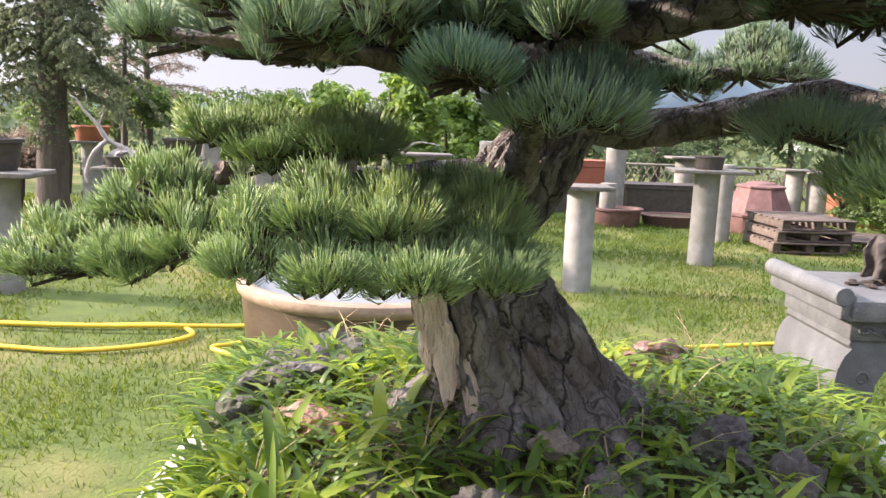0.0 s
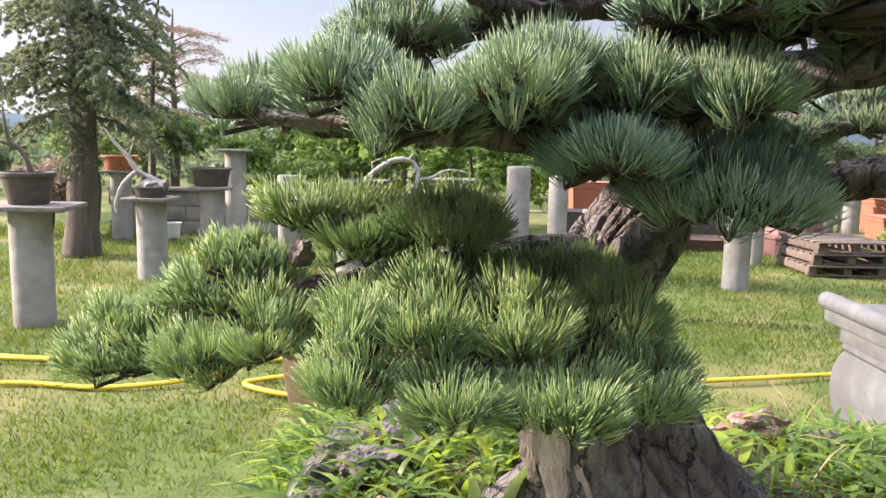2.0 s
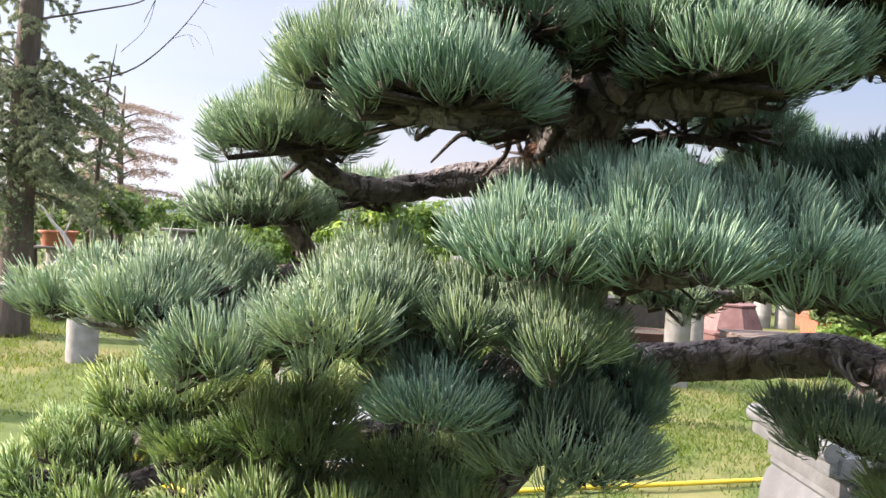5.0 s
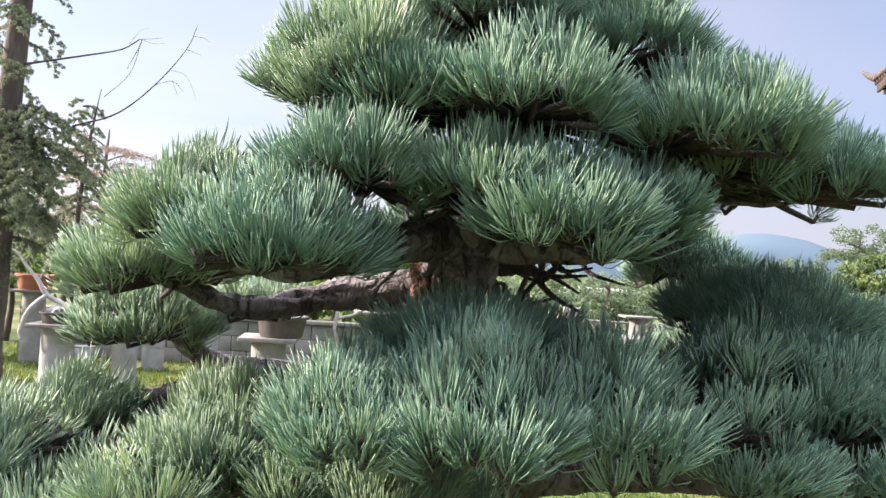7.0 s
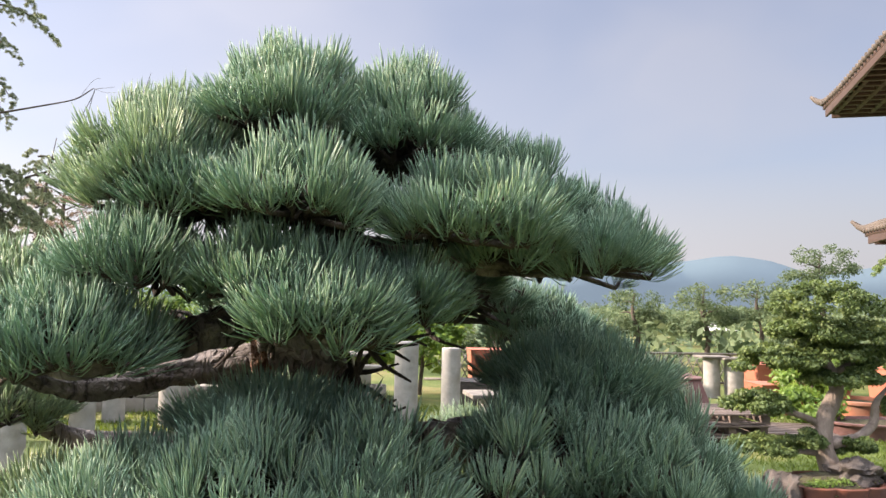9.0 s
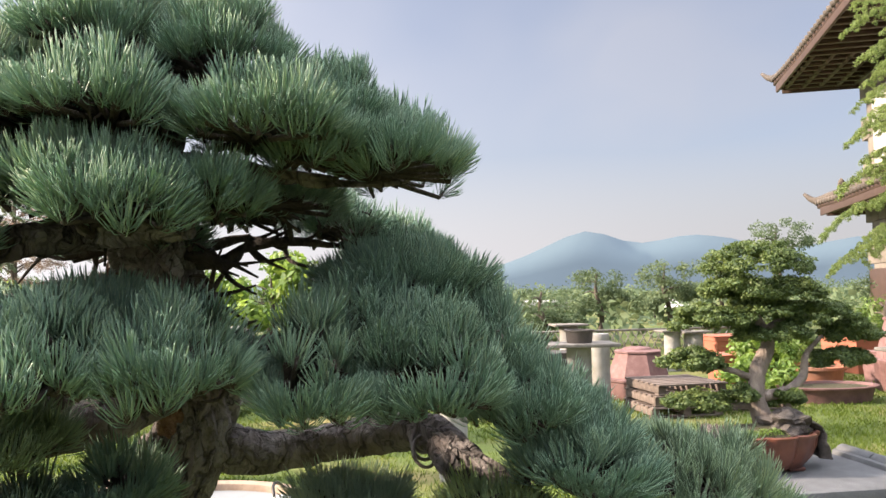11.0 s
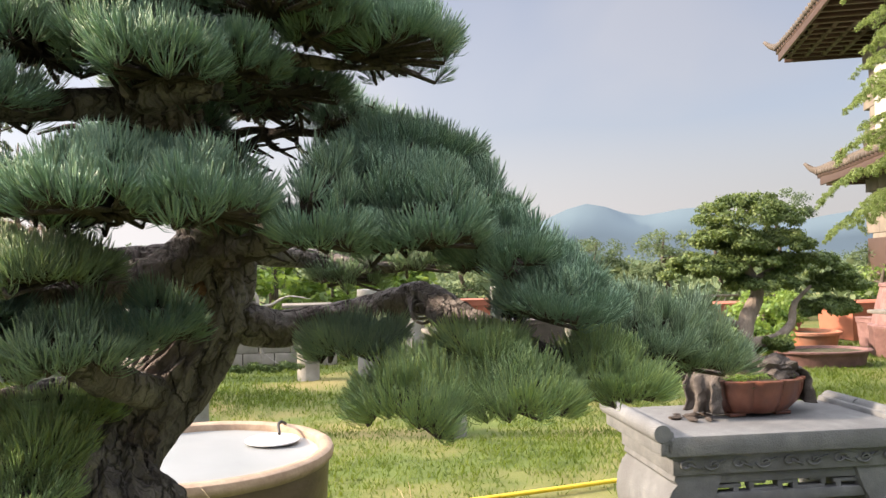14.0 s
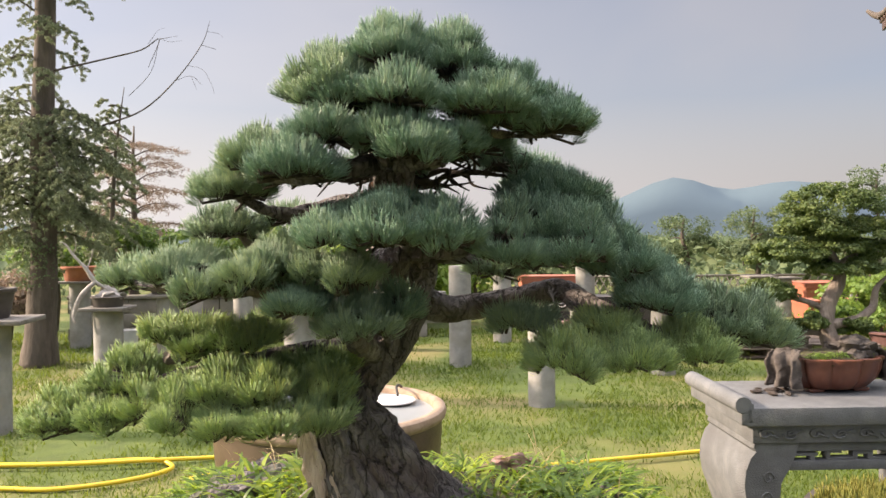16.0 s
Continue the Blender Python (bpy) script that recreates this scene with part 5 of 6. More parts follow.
JSHAPES = [(2.524, 3.980, 1.515, 0.230, 0.200, 0.130), (2.410, 3.960, 1.410, 0.160, 0.140, 0.085), (2.620, 3.980, 1.400, 0.170, 0.160, 0.090), (2.265, 3.950, 1.290, 0.145, 0.140, 0.090), (2.790, 3.990, 1.285, 0.180, 0.160, 0.105),
           (2.510, 3.960, 1.330, 0.170, 0.140, 0.080),
           (2.560, 3.940, 1.235, 0.145, 0.130, 0.060), (2.193, 3.930, 1.128, 0.130, 0.120, 0.065), (2.204, 3.910, 0.968, 0.145, 0.110, 0.050), (2.366, 3.880, 0.985, 0.060, 0.070, 0.065), (2.560, 3.860, 0.975, 0.065, 0.070, 0.055),
           (2.880, 3.980, 1.116, 0.130, 0.120, 0.062), (2.400, 3.930, 1.290, 0.090, 0.100, 0.060), (2.940, 4.000, 1.225, 0.110, 0.120, 0.075)]
for k, s in enumerate(JSHAPES):
    c, r = clumps([s], 60 + k, 80, 0.016, 0.034)
    v, t = leaf_cloud(c, r, 9500, 0.0094, 70 + k, 1.7, 0.4, 0.15)
    ob = put("foliage_pad", tri_mesh("foliage_pad", v, t, JUNIPER), juniper)
    ob.matrix_basis = JROOT


# ---- concrete drums with slabs and pots ----
def drum(x, y, h, r=0.118, slab=None, label="grey concrete drum pillar standing in the lawn", group="concrete pillars", turn=0.0, thick=0.035, lean=(0, 0)):
    th = thing("concrete_pillar", label, "pillar", pose(x, y, -0.03, lean[0], lean[1], turn), group)
    prof = [(r * 1.0, 0)]
    n = 12
    for k in range(n):
        z = 0.03 + (h - 0.03) * k / n
        prof += [(r * (1.0 + 0.006 * (k % 2)), z), (r * (1.0 + 0.006 * (k % 2)), z + (h - 0.03) / n * 0.9)]
    prof += [(r * 1.0, h + 0.02), (r * 0.96, h + 0.03)]
    part("shaft", lathe(prof, 36, None, 0.012), CONCRETE, th)
    if slab:
        part("slab", box(slab[0], slab[1], thick, (0, 0, h + 0.03), 0.008), SLAB, th, "weathered flat slab")
    return th


drum(1.606, 6.863, 0.79, 0.112, (0.42, 0.36), "grey concrete drum pillar with a small slab, in the lawn", turn=6)
drum(3.042, 8.22, 0.88, 0.120, (0.72, 0.44), "grey concrete drum pillar with a wide thin slab", turn=-4)
drum(3.80, 9.85, 0.90, 0.118, None)
drum(1.007, 8.928, 1.09, 0.122, None, "tall grey concrete drum pillar standing in the lawn")
drum(1.64, 10.71, 0.93, 0.122, None)
drum(-2.53, 6.14, 0.80, 0.135, (0.60, 0.50), "grey concrete drum pillar with a slab and a dark pot", turn=8)
drum(-2.46, 8.00, 0.72, 0.135, (0.42, 0.40), "grey concrete drum pillar with a slab and driftwood bonsai", turn=3)
drum(-2.29, 9.19, 0.76, 0.125, (0.44, 0.40), turn=12)
drum(-2.45, 10.6, 1.14, 0.13, (0.36, 0.36), "tall grey concrete drum pillar with a small cap slab")
drum(-3.97, 10.7, 0.84, 0.13, (0.42, 0.42), turn=5)
drum(-1.72, 10.3, 0.88, 0.12, None)
drum(-0.45, 7.15, 0.80, 0.135, (0.44, 0.40), "grey concrete drum pillar with a slab and a cascading bonsai", turn=4)
drum(0.31, 10.1, 0.86, 0.13, (0.6, 0.5), turn=5)
drum(5.85, 7.30, 0.82, 0.125, (0.44, 0.40), "pale concrete drum pillar with a slab, in the lawn", turn=5)
drum(3.12, 12.5, 0.98, 0.15, None)
drum(4.64, 14.0, 0.80, 0.16, (0.6, 0.5))
drum(6.45, 13.8, 0.66, 0.14, (0.52, 0.4), "short concrete drum pillar with a slab")
drum(6.80, 13.7, 0.64, 0.16, (0.52, 0.4), "short concrete drum pillar with a slab")


pot("clay_pot", -2.53, 6.14, 0.835, 0.17, 0.22, DARKPOT, "dark round clay pot on a concrete pillar", 0.72)
pot("clay_pot", -2.46, 8.0, 0.755, 0.155, 0.10, DARKPOT, "shallow dark clay pot on a concrete pillar", 0.85)
pot("clay_pot", -2.29, 9.19, 0.795, 0.21, 0.20, DARKPOT, "dark clay pot on a concrete pillar", 0.8)
pot("clay_pot", -3.97, 10.7, 0.875, 0.22, 0.19, TERRA, "brown clay pot on a concrete pillar", 0.8)
pot("clay_pot", 3.05, 8.22, 0.915, 0.14, 0.13, DARKPOT, "dark clay pot on a slab", 0.85)
pot("low_pot", 3.62, 11.15, -0.01, 0.42, 0.16, MAROON, "wide low maroon clay pot on the grass", 0.85, 0.7)
pot("low_pot", 2.85, 11.05, -0.01, 0.34, 0.24, MAROON, "maroon clay pot on the grass", 0.85, 0.8)
pot("low_pot", 6.75, 9.9, -0.01, 0.62, 0.20, MAROON, "wide shallow dark red pot on the grass", 0.85, 0.62)
pot("low_pot", 7.2, 10.9, -0.01, 0.42, 0.34, TERRA, "round terracotta pot on the grass", 0.8)
post = thing("concrete_cylinder", "short pale concrete cylinder standing on a low clay pot", "cylinder", pose(2.72, 11.05, 0.205))
part("body", lathe([(0.105, 0), (0.108, 0.01), (0.106, 0.33), (0.10, 0.345), (0.001, 0.346)], 28, None, 0.01), CONCRETE, post)
pot("white_pot", 7.10, 11.75, 0.0, 0.17, 0.50, CONCRETE, "tall pale concrete pot", 0.8)


# driftwood bonsai: bleached dead wood with a few tufts
drift = thing("driftwood_bonsai", "bleached twisted driftwood bonsai in a shallow dark pot", "bonsai", pose(-2.46, 8.0, 0.84))
for k, line in enumerate([[(0.06, 0, 0.0, 0.05), (0.0, 0.0, 0.09, 0.04), (-0.12, 0, 0.16, 0.03), (-0.22, 0, 0.30, 0.022), (-0.33, 0, 0.42, 0.016), (-0.40, 0, 0.52, 0.010), (-0.46, 0, 0.55, 0.004)],
                          [(-0.20, 0, 0.28, 0.016), (-0.17, 0.02, 0.38, 0.011), (-0.14, 0.0, 0.47, 0.005)], [(-0.12, 0, 0.16, 0.03), (-0.24, -0.05, 0.02, 0.03), (-0.30, -0.08, -0.16, 0.025), (-0.27, -0.1, -0.24, 0.01)],
                          [(-0.33, 0, 0.42, 0.010), (-0.30, 0, 0.52, 0.006), (-0.32, 0, 0.60, 0.003)]]):
    limb("trunk" if k == 0 else "branch", [(a, b, c, r * 0.68) for a, b, c, r in line], PALEWOOD, drift, 6, 10, 0.45, k, 0.014)
lump("root_mass", (0.02, 0, 0.02), 0.10, PALEWOOD, drift, (1.2, 0.9, 0.6), 0.6, 4, 3)
pot("clay_pot", -0.36, 7.15, 0.835, 0.20, 0.17, DARKPOT, "dark clay pot with a cascading bonsai, on a concrete pillar", 0.8)
casc = thing("cascading_bonsai", "bleached cascading bonsai with hanging green twigs, in a dark pot", "bonsai", pose(-0.36, 7.15, 0.98))
for k, line in enumerate([[(0, 0, 0, 0.045), (0.08, 0, 0.09, 0.036), (0.22, -0.02, 0.18, 0.030), (0.36, -0.03, 0.19, 0.028), (0.43, -0.03, 0.11, 0.026), (0.42, -0.04, -0.05, 0.024), (0.45, -0.04, -0.20, 0.016), (0.47, -0.04, -0.42, 0.008)],
                          [(0.36, -0.03, 0.19, 0.020), (0.39, -0.03, 0.25, 0.012), (0.37, -0.03, 0.29, 0.005)], [(0.43, -0.03, 0.03, 0.020), (0.55, -0.04, 0.06, 0.016), (0.68, -0.04, 0.12, 0.012), (0.86, -0.04, 0.10, 0.005)],
                          [(0.08, 0, 0.09, 0.02), (0.06, 0, 0.16, 0.014), (0.14, 0, 0.20, 0.008)], [(0.45, -0.04, -0.30, 0.010), (0.60, -0.04, -0.42, 0.005), (0.72, -0.04, -0.46, 0.003)]]):
    limb("trunk" if k == 0 else "branch", [(a, b, c, r * 0.62) for a, b, c, r in line], PALEWOOD, casc, 7, 10, 0.45, k + 3, 0.014)
v, t = leaf_cloud([(0.25 + 0.08 * k, -0.04, -0.44 - 0.02 * math.sin(k * 2.1)) for k in range(7)], [(0.07, 0.06, 0.025)] * 7, 2600, 0.012, 88, 2.2, 0.3, 0.2, 0.6)
put("foliage", tri_mesh("foliage", v, t, JUNIPER), casc, None, "hanging green twigs")
slant = thing("slanting_bonsai", "bare thin slanting bonsai trunk in a dark pot", "bonsai", pose(-2.53, 6.14, 1.03))
for line in ([(0.02, 0, 0, 0.022), (0.0, 0, 0.10, 0.018), (-0.06, 0, 0.19, 0.015), (-0.12, 0, 0.24, 0.013), (-0.14, 0, 0.36, 0.010), (-0.16, 0.02, 0.46, 0.005)], [(-0.06, 0, 0.19, 0.013), (-0.20, 0, 0.23, 0.010), (-0.32, 0, 0.22, 0.006)]):
    limb("trunk", line, TREEBARK, slant, 6, 8, 0.2)


# ---- clay urns, pallets and planters behind ----
def urn(x, y, r, h, label):
    th = thing("clay_urn", label, "urn", pose(x, y, -0.01))
    part("base", lathe([(r * 0.95, 0), (r * 0.98, 0.02), (r * 1.0, h * 0.34), (r * 1.04, h * 0.36), (r * 1.04, h * 0.40), (r * 0.96, h * 0.42)], 8), MAROON, th)
    part("bell", lathe([(r * 0.92, h * 0.421), (r * 0.90, h * 0.50), (r * 0.72, h * 0.80), (r * 0.66, h * 0.90), (r * 0.70, h * 0.91), (r * 0.70, h * 0.94), (r * 0.45, h * 0.97)], 8), MAROON, th, "eight-sided bell-shaped upper part")
    part("knob", lathe([(r * 0.44, h * 0.971), (r * 0.40, h * 1.0), (r * 0.2, h * 1.02), (0.001, h * 1.03)], 8), MAROON, th)
    return th


urn(4.62, 10.75, 0.46, 0.66, "maroon eight-sided clay urn turned upside down")
urn(8.3, 10.4, 0.44, 1.05, "tall maroon eight-sided clay urn")


def pallet_stack(x, y, layers, turn, label):
    for k in range(layers):
        th = thing("wooden_pallet", label, "pallet", pose(x + 0.02 * (k % 3), y, 0.0 + k * 0.125, 0, 0, turn + (k * 37 % 7) - 3), "stacked pallets")
        for j in range(7):
            part("board", box(0.84, 0.085, 0.018, (0, -0.39 + j * 0.13, 0.10), 0.003), PALLET, th)
        for j in (-0.37, 0, 0.37):
            part("block", box(0.09, 0.80, 0.078, (j, 0, 0.02), 0.004), PALLET, th)
        for j in (-0.36, 0.36):
            part("board", box(0.84, 0.085, 0.018, (0, j, 0.0), 0.003), PALLET, th)


pallet_stack(4.53, 9.50, 3, 4, "grey weathered wooden pallet in a stack on the lawn")
pallet_stack(5.55, 9.75, 1, -6, "grey weathered wooden pallet in a stack on the lawn")


def trough(x, y, w, d, h, material, label, turn=0):
    th = thing("planter_box", label, "planter", pose(x, y, -0.005, 0, 0, turn), "clay planter boxes")
    bm = bmesh.new()
    rings = []
    for sx, sy, z in ((w * 0.46, d * 0.45, 0), (w * 0.49, d * 0.485, h * 0.85), (w * 0.5, d * 0.5, h * 0.86), (w * 0.5, d * 0.5, h), (w * 0.47, d * 0.45, h), (w * 0.46, d * 0.43, h * 0.8)):
        rings.append([bm.verts.new((a * sx, b * sy, z)) for a, b in ((-1, -1), (1, -1), (1, 1), (-1, 1))])
    for a, b in zip(rings, rings[1:]):
        for k in range(4):
            bm.faces.new((a[k], a[(k + 1) % 4], b[(k + 1) % 4], b[k]))
    bm.faces.new(rings[0][::-1])
    bm.faces.new(rings[-1])
    part("body", bm, material, th)
    part("rim", box(w * 1.03, d * 1.03, 0.012, (0, 0, h), 0.003), material, th)
    return th


trough(8.0, 14.2, 1.5, 0.7, 0.55, ORANGE, "large orange clay planter box", 4)
trough(6.9, 11.9, 1.3, 0.6, 0.42, ORANGE, "orange clay planter box", -3)
trough(9.6, 12.8, 1.6, 0.8, 0.6, ORANGE, "large orange clay planter box", 8)
trough(8.9, 11.2, 1.1, 0.6, 0.45, MAROON, "maroon clay planter box", 2)
trough(2.45, 12.6, 1.2, 0.6, 0.34, DARKPOT, "dark grey planter box", 0)
trough(2.85, 14.6, 1.05, 0.6, 0.69, ORANGE, "orange-red clay planter box", 0)
trough(4.0, 13.1, 1.3, 0.6, 0.42, DARKPOT, "dark grey planter box", 3)


# ---- low wall and lattice fence ----
wallg = tagged(put("wall_back", None, None, pose(-2.2, 11.4, -0.02, 0, 0, 2)), "low grey block wall behind the lawn", "wall", "", "structure")
for k in range(2):
    for j in range(3):
        for i in range(12):
            off = 0.21 if j % 2 else 0.0
            part("block", box(0.41, 0.15, 0.195, (-2.0 + i * 0.42 + off, 0, j * 0.2), 0.008), WALLGREY, wallg) if k == 0 else None
part("coping", box(5.3, 0.22, 0.05, (0.45, 0, 0.602), 0.01), WALLGREY, wallg)
fence = tagged(put("lattice_fence", None, None, pose(3.0, 15.8, -0.02)), "grey lattice fence at the back of the garden", "fence")
for k in range(40):
    for s in (-1, 1):
        v, t = tube_arrays([(k * 0.16 - 1.0, 0.01 * s, 0.02, 0.012), (k * 0.16 - 1.0 + s * 0.32, 0.01 * s, 0.62, 0.012)], 5)
        put("lath", tri_mesh("lath", v, t, SLAB), fence)
for z in (0.05, 0.62):
    v, t = tube_arrays([(-1.4, 0, z, 0.025), (5.8, 0, z, 0.025)], 6)
    put("rail", tri_mesh("rail", v, t, SLAB), fence)


# ---- trees ----
def tree(name, label, x, y, trunk, limbs, shapes, leaves, size, leaf, seed, bark=TREEBARK, long=1.7, per=10, r0=0.12, r1=0.25, group="", droop=0.0, category="tree", clump_space=1.0):
    th = thing(name, label, category, pose(x, y, -0.03), group)
    limb("trunk", trunk, bark, th, 7, 14, 0.16, seed * 1.3, 0.02)
    for k, line in enumerate(limbs):
        limb("limb", line, bark, th, 5, 7, 0.15, seed + k)
    g = np.random.default_rng(seed)
    c, r = [], []
    for sx, sy, sz, rx, ry, rz in shapes:
        for k in range(per):
            d = unit(g.normal(size=3)) * g.uniform(0.45, 1.0) ** (1 / 2)
            c.append((sx + d[0] * rx, sy + d[1] * ry, sz + d[2] * rz))
            s = g.uniform(r0, r1)
            r.append((s * 1.2, s * 1.2, s * 0.75))
    v, t = leaf_cloud(c, r, leaves, size, seed + 1, long, 0.4, 0.15, droop)
    put("crown", tri_mesh("crown", v, t, leaf), th)
    return th


def rand_limbs(g, n, z0, z1, reach, r):
    out = []
    for k in range(n):
        a, z = g.uniform(0, 6.28), z0 + (z1 - z0) * k / max(1, n - 1)
        q = reach * g.uniform(0.6, 1.1)
        out.append([(0, 0, z, r), (math.cos(a) * q * 0.5, math.sin(a) * q * 0.5, z + q * 0.18, r * 0.6), (math.cos(a) * q, math.sin(a) * q, z + q * g.uniform(0.0, 0.35), r * 0.2)])
    return out


def sprays(g, branches, step, side, drop):
    """Centres of foliage along flat drooping side twigs of branches (z, azimuth, length, rise)."""
    out, lines = [], []
    for z, a, q, rise in branches:
        d, n = np.array((math.cos(a), math.sin(a), 0.0)), np.array((-math.sin(a), math.cos(a), 0.0))
        spine = lambda u: d * q * u + np.array((0, 0, z + q * (rise * u - (rise + drop) * u * u * 0.55)))
        lines.append([(*spine(u), 0.012 * (1.15 - u)) for u in (0.0, 0.3, 0.6, 0.9)])
        k = 0
        for u in np.arange(0.22, 1.0, step / q):
            k += 1
            w = side * g.uniform(0.6, 1.2) * (1.15 - 0.6 * u)
            for m in np.linspace(0.1, 1.0, 5):
                p = spine(u) + n * (w * m * (1 if k % 2 else -1)) + d * (w * m * 0.6)
                p[2] -= drop * 0.55 * w * m * m
                out.append(tuple(p + g.normal(size=3) * 0.008))
    return out, lines


def feather(name, label, x, y, trunk, branches, count, size, leaf, seed, long, step=0.05, side=0.2, drop=0.5, fat=0.022, droop=0.9):
    th = thing(name, label, "tree", pose(x, y, -0.03))
    g = np.random.default_rng(seed)
    limb("trunk", trunk, TREEBARK, th, 7, 14, 0.16, seed * 1.3, 0.02)
    c, lines = sprays(g, branches, step, side, drop)
    for k, line in enumerate(lines):
        limb("limb", line, TREEBARK, th, 5, 6, 0.1, seed + k)
    v, t = leaf_cloud(c, [(fat, fat, fat * 0.8)] * len(c), count, size, seed + 1, long, 0.4, 0.15, droop)
    put("crown", tri_mesh("crown", v, t, leaf), th)
    return th


# the tall feathery conifer by the drums, ivy round its foot, with dead twigs above
gt = np.random.default_rng(90)
low = [(gt.uniform(1.45, 2.85), gt.uniform(0, 6.28), gt.uniform(0.45, 1.15), gt.uniform(0.1, 1.1)) for k in range(74)]
high = [(2.75 + 0.105 * k, 2.4 * k + gt.uniform(-0.5, 0.5), gt.uniform(0.35, 0.95), gt.uniform(0.2, 1.0)) for k in range(46)]
big = feather("conifer_tree", "tall feathery conifer with a bare brown trunk beside the lawn", -3.72, 9.2,
              [(-0.02, 0, 0, 0.20), (0.0, 0, 0.5, 0.165), (0.04, 0, 1.3, 0.145), (0.05, 0, 2.6, 0.125), (0.10, 0, 4.2, 0.105), (0.12, 0, 6.5, 0.08), (0.12, 0, 8.5, 0.03)],
              low + high, 105000, 0.0115, CONIFER, 90, 3.4, step=0.06, side=0.19, drop=1.15, fat=0.024, droop=1.9)
for line in ([(0.1, 0, 3.05, 0.018), (0.55, 0, 3.20, 0.013), (0.95, 0, 3.30, 0.010), (1.15, 0, 3.42, 0.007), (1.02, 0, 3.10, 0.004)], [(0.5, 0, 2.45, 0.016), (0.95, 0, 2.62, 0.012), (1.32, 0, 2.95, 0.009), (1.62, 0, 3.35, 0.006), (1.72, 0, 3.62, 0.003)],
             [(1.15, 0, 3.42, 0.005), (1.05, 0, 3.05, 0.004), (0.80, 0, 2.78, 0.005)], [(1.32, 0, 2.95, 0.004), (1.50, 0, 3.0, 0.003), (1.62, 0, 2.9, 0.002)], [(1.15, 0, 3.42, 0.004), (1.35, 0, 3.45, 0.002)],
             [(1.62, 0, 3.35, 0.004), (1.78, 0, 3.30, 0.002)], [(1.02, 0, 3.36, 0.003), (1.12, 0.03, 3.52, 0.002), (1.20, 0.03, 3.55, 0.002)], [(1.15, 0, 3.42, 0.003), (1.28, -0.02, 3.38, 0.002), (1.40, 0, 3.40, 0.001)],
             [(1.68, 0, 3.50, 0.003), (1.80, 0, 3.48, 0.002), (1.86, 0, 3.44, 0.001)], [(1.50, 0, 3.0, 0.003), (1.56, 0, 2.85, 0.002)], [(1.45, 0, 3.12, 0.003), (1.62, 0.02, 3.08, 0.002), (1.72, 0, 2.92, 0.002), (1.76, 0, 2.80, 0.001)]):
    line = [(a + (0.22 if a > 0.2 else 0.0), b, c + 0.28, r * 0.72) for a, b, c, r in line]
    limb("dead_twig", line, TREEBARK, big, 5, 6, 0.1, 0, 0, "bare dead twig")
v, t = leaf_cloud([(0.02 * k % 0.1 - 0.03, -0.06, 0.95 + 0.10 * k) for k in range(6)], [(0.20, 0.18, 0.10)] * 6, 1300, 0.026, 93, 1.3, 0.3, 0.6)
put("ivy", tri_mesh("ivy", v, t, FARLEAF), big, None, "green ivy round the trunk")

gt = np.random.default_rng(95)
feather("rusty_tree", "thin tree with sparse rust-coloured leaves", -4.15, 13.0, [(0, 0, 0, 0.07), (0.03, 0, 1.5, 0.055), (0.0, 0, 2.4, 0.035), (0.03, 0, 3.3, 0.01)],
        [(1.2 + 0.055 * k, 2.4 * k, gt.uniform(0.6, 1.35) * (1.15 - k / 60), gt.uniform(0.1, 1.0)) for k in range(34)], 26000, 0.016, RUST, 96, 1.9, 0.08, 0.30, 0.35, 0.06, 0.3)
feather("small_conifer", "thin feathery young conifer", -3.85, 11.4, [(0, 0, 0, 0.05), (0.02, 0, 1.5, 0.035), (0.08, 0, 2.6, 0.022), (0.22, 0, 3.6, 0.006)],
        [(1.3 + 0.085 * k, 2.4 * k, gt.uniform(0.35, 0.70) * (1.2 - k / 30), gt.uniform(0.2, 0.7)) for k in range(26)], 24000, 0.0115, CONIFER, 97, 3.2, 0.06, 0.17, 1.1, 0.026, 1.5)

# clipped bonsai behind the drums on the far side
for k, (x, y, h, r, leaf) in enumerate([(-3.7, 11.6, 1.75, 0.42, LEAF), (-2.95, 12.2, 1.65, 0.5, LEAF), (-1.9, 11.9, 1.25, 0.55, LEAF), (-5.2, 12.5, 1.5, 0.6, LEAF), (-6.3, 11.0, 1.4, 0.6, FARLEAF), (-4.9, 10.6, 1.05, 0.4, RUST)]):
    tree("garden_shrub", "clipped green garden shrub behind the drums" if leaf is LEAF else "low garden shrub behind the drums", x, y, [(0, 0, 0, 0.05), (0.06, 0, h * 0.4, 0.04), (-0.03, 0, h * 0.8, 0.02)], [],
         [(0, 0, h - 0.25, r, r, 0.22), (r * 0.5, 0, h - 0.45, r * 0.6, r * 0.6, 0.15)], 2600, 0.045, leaf, 100 + k, per=22, r0=0.08, r1=0.16, group="shrubs behind the drums", category="shrub")
